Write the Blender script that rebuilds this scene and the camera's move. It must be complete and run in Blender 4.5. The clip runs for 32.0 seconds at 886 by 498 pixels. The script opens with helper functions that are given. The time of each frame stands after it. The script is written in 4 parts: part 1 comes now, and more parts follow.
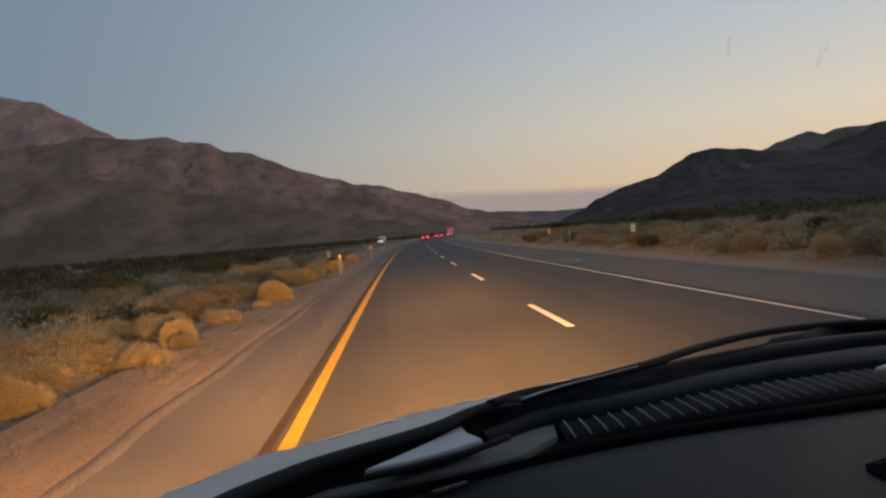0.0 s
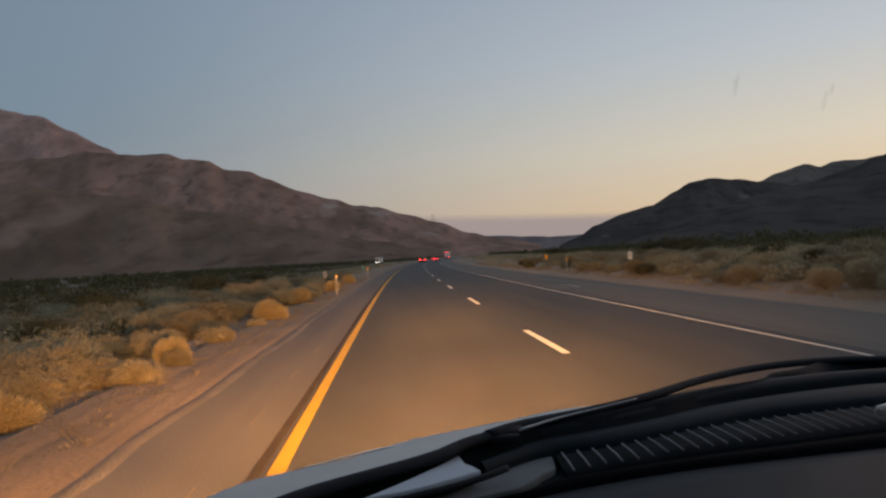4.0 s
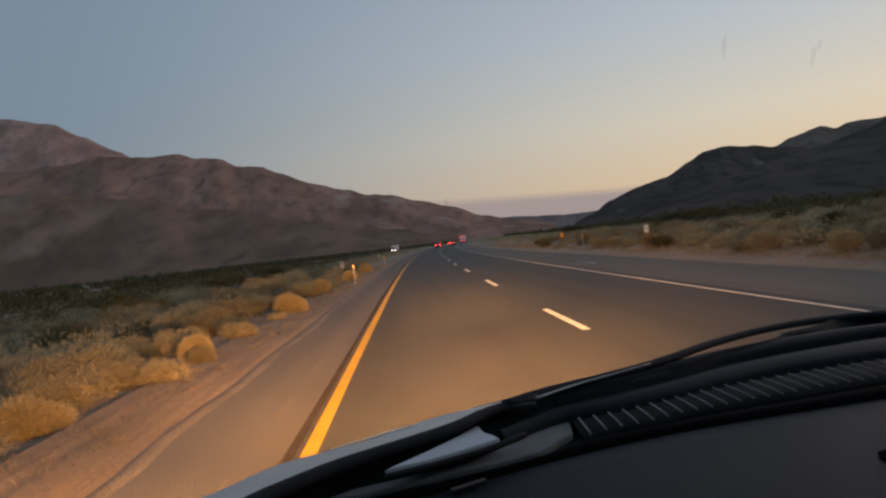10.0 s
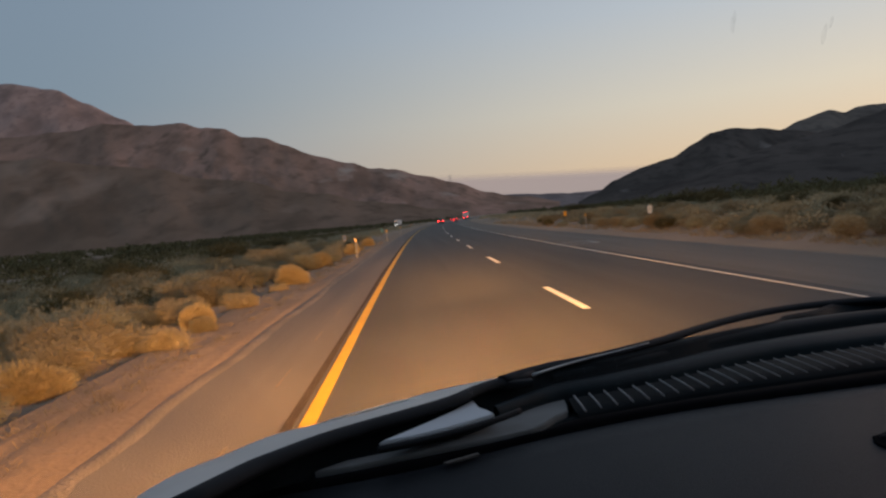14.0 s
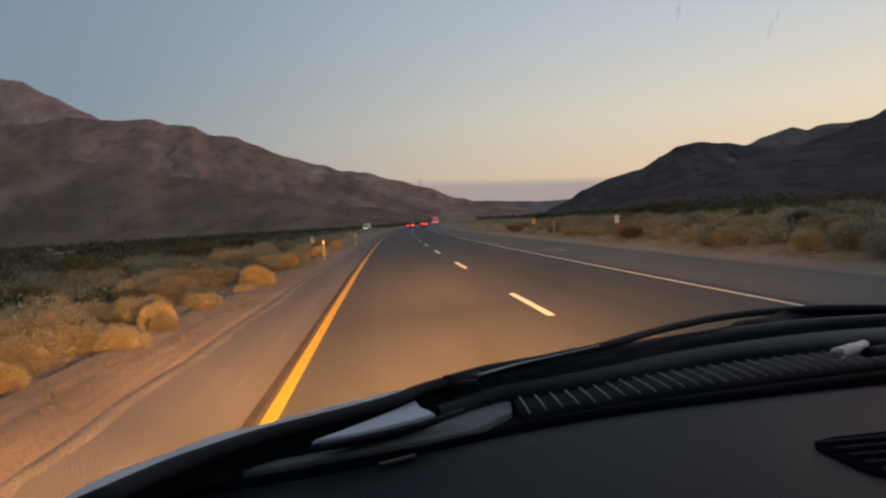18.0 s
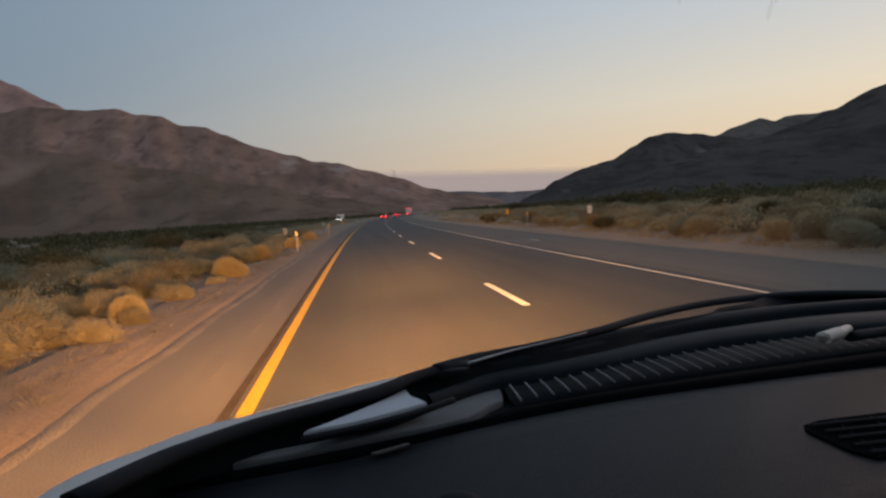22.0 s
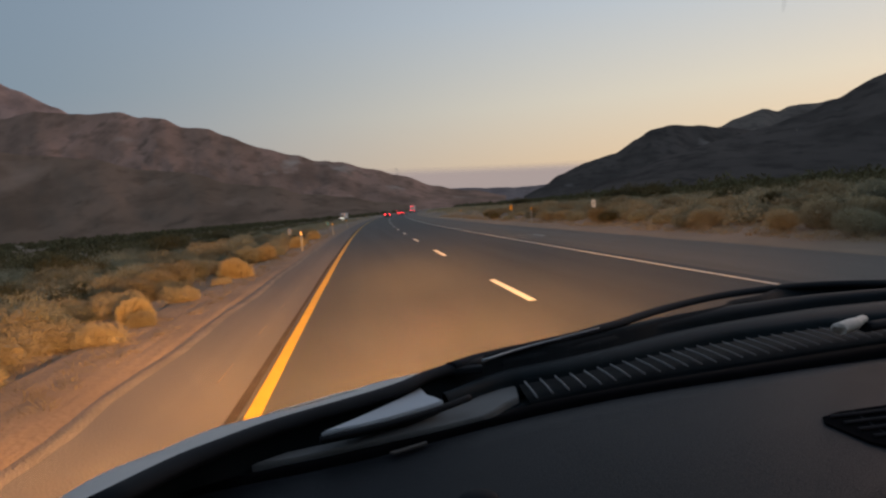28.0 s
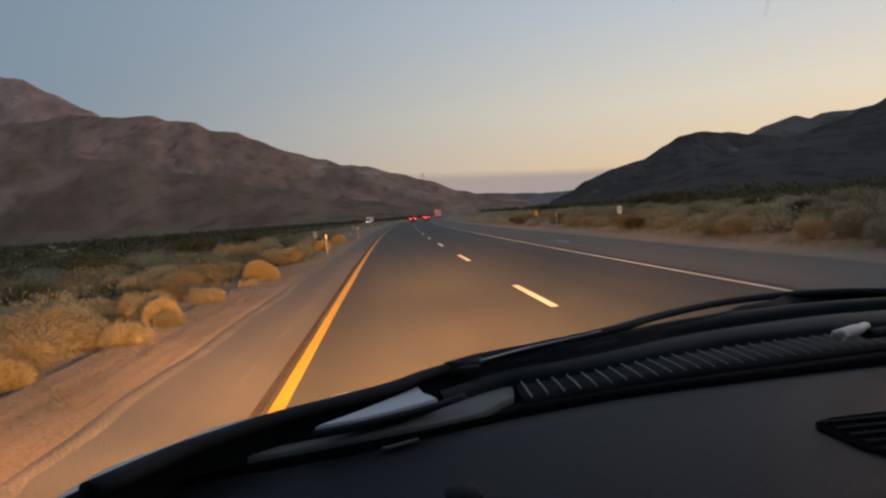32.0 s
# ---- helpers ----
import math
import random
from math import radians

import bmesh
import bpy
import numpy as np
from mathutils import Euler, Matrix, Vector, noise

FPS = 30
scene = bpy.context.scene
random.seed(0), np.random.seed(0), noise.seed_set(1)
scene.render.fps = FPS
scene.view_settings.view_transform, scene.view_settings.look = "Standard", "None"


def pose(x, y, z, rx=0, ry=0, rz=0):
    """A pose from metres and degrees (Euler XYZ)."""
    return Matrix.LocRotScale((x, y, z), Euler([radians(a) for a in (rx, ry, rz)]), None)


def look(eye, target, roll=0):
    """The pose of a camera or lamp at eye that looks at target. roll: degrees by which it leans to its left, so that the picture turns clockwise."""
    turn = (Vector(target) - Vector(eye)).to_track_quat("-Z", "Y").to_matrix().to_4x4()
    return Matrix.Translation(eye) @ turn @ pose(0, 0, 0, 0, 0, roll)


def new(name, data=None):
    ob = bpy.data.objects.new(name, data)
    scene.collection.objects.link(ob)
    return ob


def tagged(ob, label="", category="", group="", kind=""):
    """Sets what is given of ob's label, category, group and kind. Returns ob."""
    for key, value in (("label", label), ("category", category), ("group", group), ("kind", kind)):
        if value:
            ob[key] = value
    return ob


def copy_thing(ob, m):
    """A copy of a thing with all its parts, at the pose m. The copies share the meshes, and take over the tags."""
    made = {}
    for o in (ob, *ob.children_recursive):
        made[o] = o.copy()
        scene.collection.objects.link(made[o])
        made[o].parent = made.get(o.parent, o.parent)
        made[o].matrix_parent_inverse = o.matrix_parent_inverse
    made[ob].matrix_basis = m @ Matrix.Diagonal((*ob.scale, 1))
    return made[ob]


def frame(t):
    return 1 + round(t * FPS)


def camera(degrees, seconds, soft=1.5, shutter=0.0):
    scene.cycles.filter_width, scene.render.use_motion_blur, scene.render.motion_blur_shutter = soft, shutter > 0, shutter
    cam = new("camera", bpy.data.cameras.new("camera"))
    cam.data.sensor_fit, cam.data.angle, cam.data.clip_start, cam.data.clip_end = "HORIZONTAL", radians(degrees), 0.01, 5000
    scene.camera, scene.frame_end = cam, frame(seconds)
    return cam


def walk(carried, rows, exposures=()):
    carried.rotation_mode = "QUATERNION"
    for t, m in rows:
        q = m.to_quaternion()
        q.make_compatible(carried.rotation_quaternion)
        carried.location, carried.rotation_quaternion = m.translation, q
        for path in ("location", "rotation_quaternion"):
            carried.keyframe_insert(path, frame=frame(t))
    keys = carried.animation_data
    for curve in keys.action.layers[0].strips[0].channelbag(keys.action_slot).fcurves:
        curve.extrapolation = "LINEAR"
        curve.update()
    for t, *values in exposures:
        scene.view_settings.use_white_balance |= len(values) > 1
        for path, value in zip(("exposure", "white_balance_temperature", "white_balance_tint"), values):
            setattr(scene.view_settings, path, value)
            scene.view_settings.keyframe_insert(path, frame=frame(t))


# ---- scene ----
# A dusk highway seen over the dashboard of a van: x right, y along the road, z up, road surface at z = 0.
EYE = 1.63                    # mean height of the camera over the road
CURVE = 1.64e-4               # the road bends gently to the right
EDGE_L = -1.05                # centre of the yellow line
LANE = 3.66

cam = camera(64.05, 32.0, soft=2.4)
ROWS = [  # seconds, place, yaw, pitch, roll
    (0.0, -0.015, -0.005, 1.640, -3.62, -1.26, -4.52),
    (0.5, -0.015, -0.007, 1.631, -3.45, -1.05, -4.22),
    (1.0, -0.017, -0.009, 1.658, -3.41, -0.53, -4.14),
    (1.5, -0.008, -0.015, 1.643, -3.34, -0.35, -4.26),
    (2.0, 0.010, -0.012, 1.652, -3.57, 0.01, -4.40),
    (2.5, -0.007, -0.002, 1.635, -3.79, -0.38, -4.17),
    (3.0, -0.019, -0.004, 1.649, -3.93, -0.03, -3.87),
    (3.5, -0.022, -0.005, 1.647, -4.12, 0.34, -3.24),
    (5.5, -0.021, -0.001, 1.647, -3.73, 1.22, -3.18),
    (6.0, -0.021, 0.000, 1.647, -3.43, 1.68, -3.41),
    (6.5, -0.008, 0.007, 1.657, -3.96, 2.25, -3.58),
    (7.0, 0.006, 0.014, 1.668, -3.52, 1.38, -3.42),
    (7.5, -0.020, -0.001, 1.628, -3.48, -0.01, -3.28),
    (8.0, -0.045, -0.012, 1.629, -2.72, -0.22, -3.21),
    (8.5, -0.044, -0.012, 1.625, -2.47, -0.67, -3.52),
    (9.0, -0.045, -0.015, 1.630, -2.57, -0.46, -4.13),
    (9.5, -0.042, -0.022, 1.627, -2.13, 0.06, -5.06),
    (10.0, -0.015, -0.029, 1.636, -2.63, -0.56, -6.35),
    (10.5, -0.000, -0.022, 1.633, -3.23, -1.00, -7.29),
    (11.0, 0.022, -0.016, 1.634, -3.21, -0.92, -7.77),
    (11.5, 0.011, -0.016, 1.633, -3.18, -1.84, -7.57),
    (12.0, -0.002, -0.015, 1.634, -3.22, -2.23, -6.93),
    (12.5, 0.017, -0.013, 1.625, -3.15, -3.13, -6.27),
    (13.0, 0.015, -0.007, 1.634, -2.89, -3.62, -5.63),
    (13.5, -0.011, -0.017, 1.634, -2.38, -3.15, -5.22),
    (15.5, 0.011, -0.026, 1.625, -2.85, -1.37, -4.13),
    (16.0, 0.037, -0.015, 1.622, -3.36, -1.38, -3.80),
    (16.5, 0.049, -0.006, 1.636, -3.76, -1.57, -3.60),
    (17.0, 0.014, 0.004, 1.638, -4.15, -1.85, -3.56),
    (17.5, 0.021, 0.001, 1.640, -4.33, -1.97, -3.59),
    (18.0, 0.022, 0.004, 1.616, -4.78, -2.27, -3.44),
    (18.5, 0.020, 0.009, 1.631, -5.03, -2.28, -3.34),
    (19.0, -0.005, 0.007, 1.633, -5.23, -2.07, -3.13),
    (19.5, -0.015, 0.004, 1.625, -5.57, -2.10, -3.01),
    (20.0, 0.007, 0.004, 1.627, -5.68, -1.74, -3.08),
    (20.5, 0.026, 0.001, 1.638, -6.01, -1.99, -3.34),
    (21.0, 0.030, 0.008, 1.635, -6.32, -2.38, -3.63),
    (21.5, 0.010, 0.015, 1.623, -6.58, -2.72, -3.71),
    (22.0, 0.001, 0.018, 1.612, -6.86, -3.15, -3.64),
    (22.5, 0.011, 0.017, 1.619, -6.85, -3.44, -3.45),
    (23.0, 0.007, 0.010, 1.616, -6.48, -3.59, -3.37),
    (23.5, 0.004, 0.014, 1.612, -6.57, -3.49, -3.34),
    (24.0, -0.005, 0.001, 1.634, -6.60, -3.01, -3.58),
    (24.5, 0.036, 0.023, 1.638, -7.07, -3.01, -4.00),
    (25.0, 0.046, 0.021, 1.635, -7.36, -3.46, -4.46),
    (25.5, 0.051, 0.019, 1.619, -7.51, -3.81, -4.78),
    (27.5, 0.009, 0.026, 1.614, -7.32, -3.97, -4.88),
    (28.0, -0.010, 0.021, 1.614, -6.49, -3.37, -4.73),
    (28.5, -0.011, 0.018, 1.619, -6.36, -2.80, -4.89),
    (29.0, -0.000, 0.019, 1.616, -6.86, -2.45, -5.03),
    (29.5, 0.011, 0.016, 1.616, -6.75, -2.41, -5.35),
    (30.0, 0.029, 0.021, 1.612, -6.83, -2.91, -5.12),
    (30.5, 0.034, 0.015, 1.603, -6.16, -2.77, -4.68),
    (31.0, 0.011, 0.005, 1.618, -5.27, -2.54, -4.15),
    (31.5, -0.004, -0.003, 1.613, -4.48, -2.46, -3.93),
    (32.0, 0.024, -0.000, 1.607, -4.51, -2.82, -4.15),
]
walk(cam, [(t, pose(x, y, z, 90 + pitch, 0, yaw) @ pose(0, 0, 0, 0, 0, roll)) for t, x, y, z, yaw, pitch, roll in ROWS],
     exposures=[(0.0, -0.14), (9.0, -0.14), (13.0, -0.08), (18.0, 0.0), (32.0, 0.0)])

# ---- world and light ----
GLOW_AZ = 58.0                # compass side of the afterglow, degrees right of straight ahead


def build_world():
    w = bpy.data.worlds.new("dusk_sky")
    scene.world = w
    w.use_nodes = True
    nt = w.node_tree
    nt.nodes.clear()
    N, L = nt.nodes.new, nt.links.new
    out, bg = N("ShaderNodeOutputWorld"), N("ShaderNodeBackground")
    tc, sep = N("ShaderNodeTexCoord"), N("ShaderNodeSeparateXYZ")
    L(tc.outputs["Generated"], sep.inputs[0])

    def ramp(stops):
        r = N("ShaderNodeValToRGB")
        e = r.color_ramp.elements
        while len(e) < len(stops):
            e.new(0.5)
        for el, (pos, col) in zip(e, stops):
            el.position, el.color = pos, (*col, 1)
        L(sep.outputs["Z"], r.inputs[0])
        return r
    cool = ramp([(0.0, (0.27, 0.25, 0.28)), (0.06, (0.26, 0.28, 0.33)), (0.18, (0.205, 0.270, 0.340)), (0.40, (0.205, 0.272, 0.362)), (1.0, (0.25, 0.31, 0.41))])
    warm = ramp([(0.0, (0.62, 0.37, 0.25)), (0.05, (0.81, 0.605, 0.395)), (0.13, (0.755, 0.675, 0.545)), (0.25, (0.555, 0.595, 0.64)), (0.42, (0.385, 0.44, 0.55)), (1.0, (0.25, 0.31, 0.41))])
    dot = N("ShaderNodeVectorMath")
    dot.operation = "DOT_PRODUCT"
    L(tc.outputs["Generated"], dot.inputs[0])
    a = radians(GLOW_AZ)
    dot.inputs[1].default_value = (math.sin(a), math.cos(a), 0)
    rng = N("ShaderNodeMapRange")
    rng.interpolation_type = "SMOOTHSTEP"
    rng.inputs["From Min"].default_value, rng.inputs["From Max"].default_value = 0.02, 1.06
    L(dot.outputs["Value"], rng.inputs["Value"])
    mix = N("ShaderNodeMix")
    mix.data_type = "RGBA"
    L(rng.outputs["Result"], mix.inputs["Factor"])
    L(cool.outputs["Color"], mix.inputs["A"])
    L(warm.outputs["Color"], mix.inputs["B"])
    sky = N("ShaderNodeTexSky")
    sky.sky_type, sky.sun_disc = "NISHITA", False
    sky.sun_elevation, sky.sun_rotation = radians(1.0), radians(GLOW_AZ)
    sky.dust_density = 2.0
    dim = N("ShaderNodeMix")
    dim.data_type, dim.blend_type = "RGBA", "ADD"
    dim.inputs["Factor"].default_value = 0.02
    L(mix.outputs["Result"], dim.inputs["A"])
    L(sky.outputs["Color"], dim.inputs["B"])
    L(dim.outputs["Result"], bg.inputs["Color"])
    bg.inputs["Strength"].default_value = 1.0
    L(bg.outputs[0], out.inputs[0])


build_world()


def lamp(name, kind, m, energy, color, **more):
    d = bpy.data.lights.new(name, kind)
    d.energy, d.color = energy, color
    if "angle" in more:
        d.angle = radians(more["angle"])
    if "cone" in more:
        d.spot_size, d.spot_blend, d.shadow_soft_size = radians(more["cone"]), more["blend"], 0.08
    ob = new(name, d)
    ob.matrix_world = m @ Matrix.Diagonal((more.get("wide", 1.0), 1, 1, 1))
    return ob


ga = radians(GLOW_AZ)
lamp("afterglow", "SUN", look((80 * math.sin(ga), 80 * math.cos(ga), 14), (0, 0, 0)), 0.62, (1.0, 0.60, 0.44), angle=40)
BEAM = (1.0, 0.47, 0.14)
for hx, far in ((-0.22, 0.91), (1.18, 1.12)):      # low beams: wide near parts and a narrow far part in each headlamp
    eye = (hx, 2.42, 0.80)
    lamp("headlight_near", "SPOT", look(eye, (hx - 2.2, 2.42 + 5.9 * far, 0.0)), 1200, BEAM, cone=27, blend=1.0, wide=7.5)
    lamp("headlight_low", "SPOT", look(eye, (hx + 0.3, 19.0 * far, 0.0)), 3500, BEAM, cone=25, blend=1.0, wide=3.8)
    lamp("headlight_mid", "SPOT", look(eye, (hx + 4.0, 59.0 * far, 0.0)), 6800, BEAM, cone=17, blend=1.0, wide=3.0)
    lamp("headlight_far", "SPOT", look(eye, (hx + 10.0, 220.0 * far, 0.0)), 32000, BEAM, cone=9.5, blend=1.0, wide=2.4)


# ---- materials ----
def material(name, color, rough=0.8, grain=0.0, streak=False, metal=0.0, var=0.0, scale=3.0, dark=None, bump=0.0, bump_scale=40.0, fine=0.0, fine_scale=60.0, object_var=0.0, spec=None, coat=0.0, coords="Object"):
    """A principled material with stains (var, scale, dark), fine grain and relief."""
    m = bpy.data.materials.new(name)
    m.use_nodes = True
    nt = m.node_tree
    N, L = nt.nodes.new, nt.links.new
    b = nt.nodes["Principled BSDF"]
    b.inputs["Roughness"].default_value, b.inputs["Metallic"].default_value = rough, metal
    b.inputs["Base Color"].default_value = (*color, 1)
    if spec is not None:
        b.inputs["Specular IOR Level"].default_value = spec
    if coat:
        b.inputs["Coat Weight"].default_value = coat
    b.inputs["Diffuse Roughness"].default_value = grain
    tc = N("ShaderNodeTexCoord")
    stain = tc.outputs[coords]
    if streak:                # stains drawn out along the road
        mp = N("ShaderNodeMapping")
        mp.inputs["Scale"].default_value = (2.2, 0.05, 1.0)
        L(stain, mp.inputs["Vector"])
        stain = mp.outputs[0]
    col = None

    def mixed(fac, a, bcol, blend="MIX"):
        x = N("ShaderNodeMix")
        x.data_type, x.blend_type = "RGBA", blend
        L(fac, x.inputs["Factor"])
        if hasattr(a, "is_output"):
            L(a, x.inputs["A"])
        else:
            x.inputs["A"].default_value = (*a, 1)
        x.inputs["B"].default_value = (*bcol, 1)
        return x.outputs["Result"]

    def noise_fac(sc, detail, lo, hi, vec=None):
        n = N("ShaderNodeTexNoise")
        n.inputs["Scale"].default_value, n.inputs["Detail"].default_value = sc, detail
        L(vec if vec else tc.outputs[coords], n.inputs["Vector"])
        r = N("ShaderNodeMapRange")
        r.inputs["From Min"].default_value, r.inputs["From Max"].default_value = lo, hi
        L(n.outputs["Fac"], r.inputs["Value"])
        return r.outputs["Result"]
    if var:
        d = dark or tuple(c * (1 - var) for c in color)
        col = mixed(noise_fac(scale, 5, 0.35, 0.68, stain), color, d)
    if fine:
        col = mixed(noise_fac(fine_scale, 3, 0.3, 0.75), col if col else color, tuple(c * (1 - fine) for c in color))
    if object_var:
        oi = N("ShaderNodeObjectInfo")
        r = N("ShaderNodeMapRange")
        r.inputs["To Min"].default_value, r.inputs["To Max"].default_value = 1 - object_var, 1 + object_var
        L(oi.outputs["Random"], r.inputs["Value"])
        h = N("ShaderNodeHueSaturation")
        if col:
            L(col, h.inputs["Color"])
        else:
            h.inputs["Color"].default_value = (*color, 1)
        L(r.outputs["Result"], h.inputs["Value"])
        col = h.outputs["Color"]
    if col:
        L(col, b.inputs["Base Color"])
    if bump:
        n = N("ShaderNodeTexNoise")
        n.inputs["Scale"].default_value, n.inputs["Detail"].default_value = bump_scale, 4
        L(tc.outputs[coords], n.inputs["Vector"])
        bp = N("ShaderNodeBump")
        bp.inputs["Strength"].default_value, bp.inputs["Distance"].default_value = bump, 0.02
        L(n.outputs["Fac"], bp.inputs["Height"])
        L(bp.outputs[0], b.inputs["Normal"])
    return m


def glowing(name, color, strength):
    m = material(name, color, 0.4)
    b = m.node_tree.nodes["Principled BSDF"]
    b.inputs["Emission Color"].default_value, b.inputs["Emission Strength"].default_value = (*color, 1), strength
    return m


def leafy(name, light, darkc, scale):
    """Foliage: each leaf island its own tone, each plant its own brightness."""
    m = bpy.data.materials.new(name)
    m.use_nodes = True
    nt = m.node_tree
    N, L = nt.nodes.new, nt.links.new
    b = nt.nodes["Principled BSDF"]
    b.inputs["Roughness"].default_value = 0.85
    b.inputs["Specular IOR Level"].default_value = 0.15
    geo, oi, tc = N("ShaderNodeNewGeometry"), N("ShaderNodeObjectInfo"), N("ShaderNodeTexCoord")
    nz = N("ShaderNodeTexNoise")
    nz.inputs["Scale"].default_value = scale
    L(tc.outputs["Object"], nz.inputs["Vector"])
    add = N("ShaderNodeMath")
    add.operation = "MULTIPLY_ADD"
    L(geo.outputs["Random Per Island"], add.inputs[0])
    add.inputs[1].default_value = 0.5
    L(nz.outputs["Fac"], add.inputs[2])
    r = N("ShaderNodeMapRange")
    r.inputs["From Min"].default_value, r.inputs["From Max"].default_value = 0.35, 1.1
    L(add.outputs[0], r.inputs["Value"])
    x = N("ShaderNodeMix")
    x.data_type = "RGBA"
    L(r.outputs["Result"], x.inputs["Factor"])
    x.inputs["A"].default_value, x.inputs["B"].default_value = (*darkc, 1), (*light, 1)
    h = N("ShaderNodeHueSaturation")
    v = N("ShaderNodeMapRange")
    v.inputs["To Min"].default_value, v.inputs["To Max"].default_value = 0.72, 1.25
    L(oi.outputs["Random"], v.inputs["Value"])
    L(v.outputs["Result"], h.inputs["Value"])
    L(x.outputs["Result"], h.inputs["Color"])
    L(h.outputs["Color"], b.inputs["Base Color"])
    return m


M_ASPHALT = material("asphalt_lane", (0.129, 0.120, 0.112), 0.9, spec=0.25, grain=1.0, streak=True, var=0.26, scale=0.6, fine=0.30, fine_scale=28, bump=0.9, bump_scale=70)
M_SHOULDER = material("asphalt_shoulder", (0.180, 0.157, 0.143), 0.92, spec=0.2, grain=1.0, streak=True, var=0.25, scale=0.8, fine=0.20, fine_scale=22, bump=0.35, bump_scale=50)
M_PALESHOULDER = material("pale_asphalt_shoulder", (0.235, 0.200, 0.168), 0.92, spec=0.2, grain=1.0, streak=True, var=0.25, scale=0.8, fine=0.35, fine_scale=22, bump=0.9, bump_scale=50)
M_SEAL = material("crack_sealant", (0.080, 0.062, 0.049), 0.95, spec=0.05, grain=1.0, var=0.4, scale=3, fine=0.3, fine_scale=25)
M_YELLOW = material("yellow_road_paint", (0.50, 0.285, 0.010), 0.7, grain=1.0, var=0.22, scale=3.5, fine=0.2, fine_scale=30)
M_WHITE = material("white_road_paint", (0.80, 0.74, 0.64), 0.7, grain=1.0, var=0.3, scale=2.5, fine=0.22, fine_scale=30)
M_DIRT = material("desert_dirt", (0.34, 0.245, 0.168), 0.95, grain=1.0, var=0.42, scale=0.035, fine=0.35, fine_scale=0.9, bump=0.7, bump_scale=6)
M_VERGE = material("sandy_verge", (0.315, 0.218, 0.142), 0.95, grain=1.0, var=0.35, scale=0.5, fine=0.35, fine_scale=9, bump=0.8, bump_scale=14)
M_KERB = material("dusty_kerb_asphalt", (0.27, 0.215, 0.165), 0.95, grain=1.0, var=0.4, scale=1.5, fine=0.35, fine_scale=18, bump=0.8, bump_scale=30)
M_SAGE = leafy("sagebrush_foliage", (0.385, 0.350, 0.232), (0.262, 0.234, 0.152), 2.2)
M_STRAW = leafy("dry_brush_foliage", (0.470, 0.378, 0.228), (0.340, 0.267, 0.156), 2.2)
M_CUSHION = leafy("dry_cushion_foliage", (0.54, 0.415, 0.220), (0.42, 0.315, 0.160), 1.6)
M_DARKBUSH = leafy("dark_brush_foliage", (0.165, 0.136, 0.062), (0.090, 0.075, 0.036), 2.5)
M_GRASS = leafy("dry_grass", (0.50, 0.37, 0.22), (0.25, 0.175, 0.095), 2.0)
M_ORCHARD = leafy("orchard_foliage", (0.205, 0.185, 0.090), (0.115, 0.102, 0.052), 0.3)
M_TWIG = material("twig_bark", (0.10, 0.075, 0.055), 0.9, var=0.3, scale=20)
M_BLACK = material("black_plastic", (0.0044, 0.0076, 0.0096), 0.65, spec=0.06, var=0.3, scale=18, bump=0.15, bump_scale=400)
M_RUBBER = material("black_rubber", (0.0085, 0.0105, 0.0135), 0.8, spec=0.25, var=0.3, scale=25)
M_DASH = material("charcoal_dash_plastic", (0.0094, 0.0115, 0.0145), 0.46, spec=0.135, var=0.22, scale=9, bump=0.15, bump_scale=500)
M_DASHLOW = material("grey_dash_panel", (0.07, 0.062, 0.056), 0.65, var=0.15, scale=12, bump=0.3, bump_scale=500)
M_SILVER = material("silver_car_paint", (0.54, 0.51, 0.47), 0.55, metal=0.1, var=0.10, scale=5)
# paler, bluer hood paint: the sky's reflection is in the colour
M_SHEENPAINT = material("sky_sheen_hood_paint", (0.50, 0.53, 0.56), 0.8, spec=0.1, var=0.08, scale=8)
M_LIP = material("blue_grey_plastic", (0.0078, 0.0142, 0.0178), 0.60, spec=0.10, var=0.25, scale=30)
M_GREY = material("grey_cowl_plastic", (0.165, 0.170, 0.168), 0.8, spec=0.1, var=0.2, scale=15)
M_RIB = material("grille_rib_plastic", (0.20, 0.21, 0.22), 0.5, var=0.25, scale=30)
M_STEEL = material("dull_steel_edge", (0.34, 0.35, 0.36), 0.45, metal=0.3, var=0.2, scale=30)
M_LEDGE = material("dull_black_ledge_plastic", (0.0060, 0.0100, 0.0130), 0.62, spec=0.11, var=0.3, scale=25)
M_SLAT = material("vent_slat_plastic", (0.024, 0.019, 0.020), 0.7, spec=0.2, var=0.2, scale=30)
M_CREAM = material("cream_plastic", (0.62, 0.57, 0.50), 0.5, var=0.25, scale=40)
M_POST = material("white_post_plastic", (0.42, 0.39, 0.35), 0.6, var=0.25, scale=8)
M_WOOD = material("weathered_post_wood", (0.30, 0.22, 0.15), 0.85, var=0.3, scale=10)
M_TEAL = material("teal_sign_sheet", (0.07, 0.34, 0.33), 0.5, var=0.15, scale=10)
M_BLUE = material("blue_sign_ink", (0.06, 0.22, 0.48), 0.5)
M_AMBER = material("amber_reflector", (0.95, 0.40, 0.02), 0.3)
M_PALE = material("white_reflector", (0.85, 0.80, 0.70), 0.3)
M_TAIL = glowing("red_tail_light", (1.0, 0.03, 0.03), 14.0)
M_HEAD = glowing("white_headlight", (1.0, 0.92, 0.78), 9.0)
M_MARK = glowing("amber_marker_light", (1.0, 0.40, 0.05), 4.0)
M_CARPAINT = material("dark_car_paint", (0.05, 0.052, 0.058), 0.35, var=0.15, scale=3, coat=0.4)
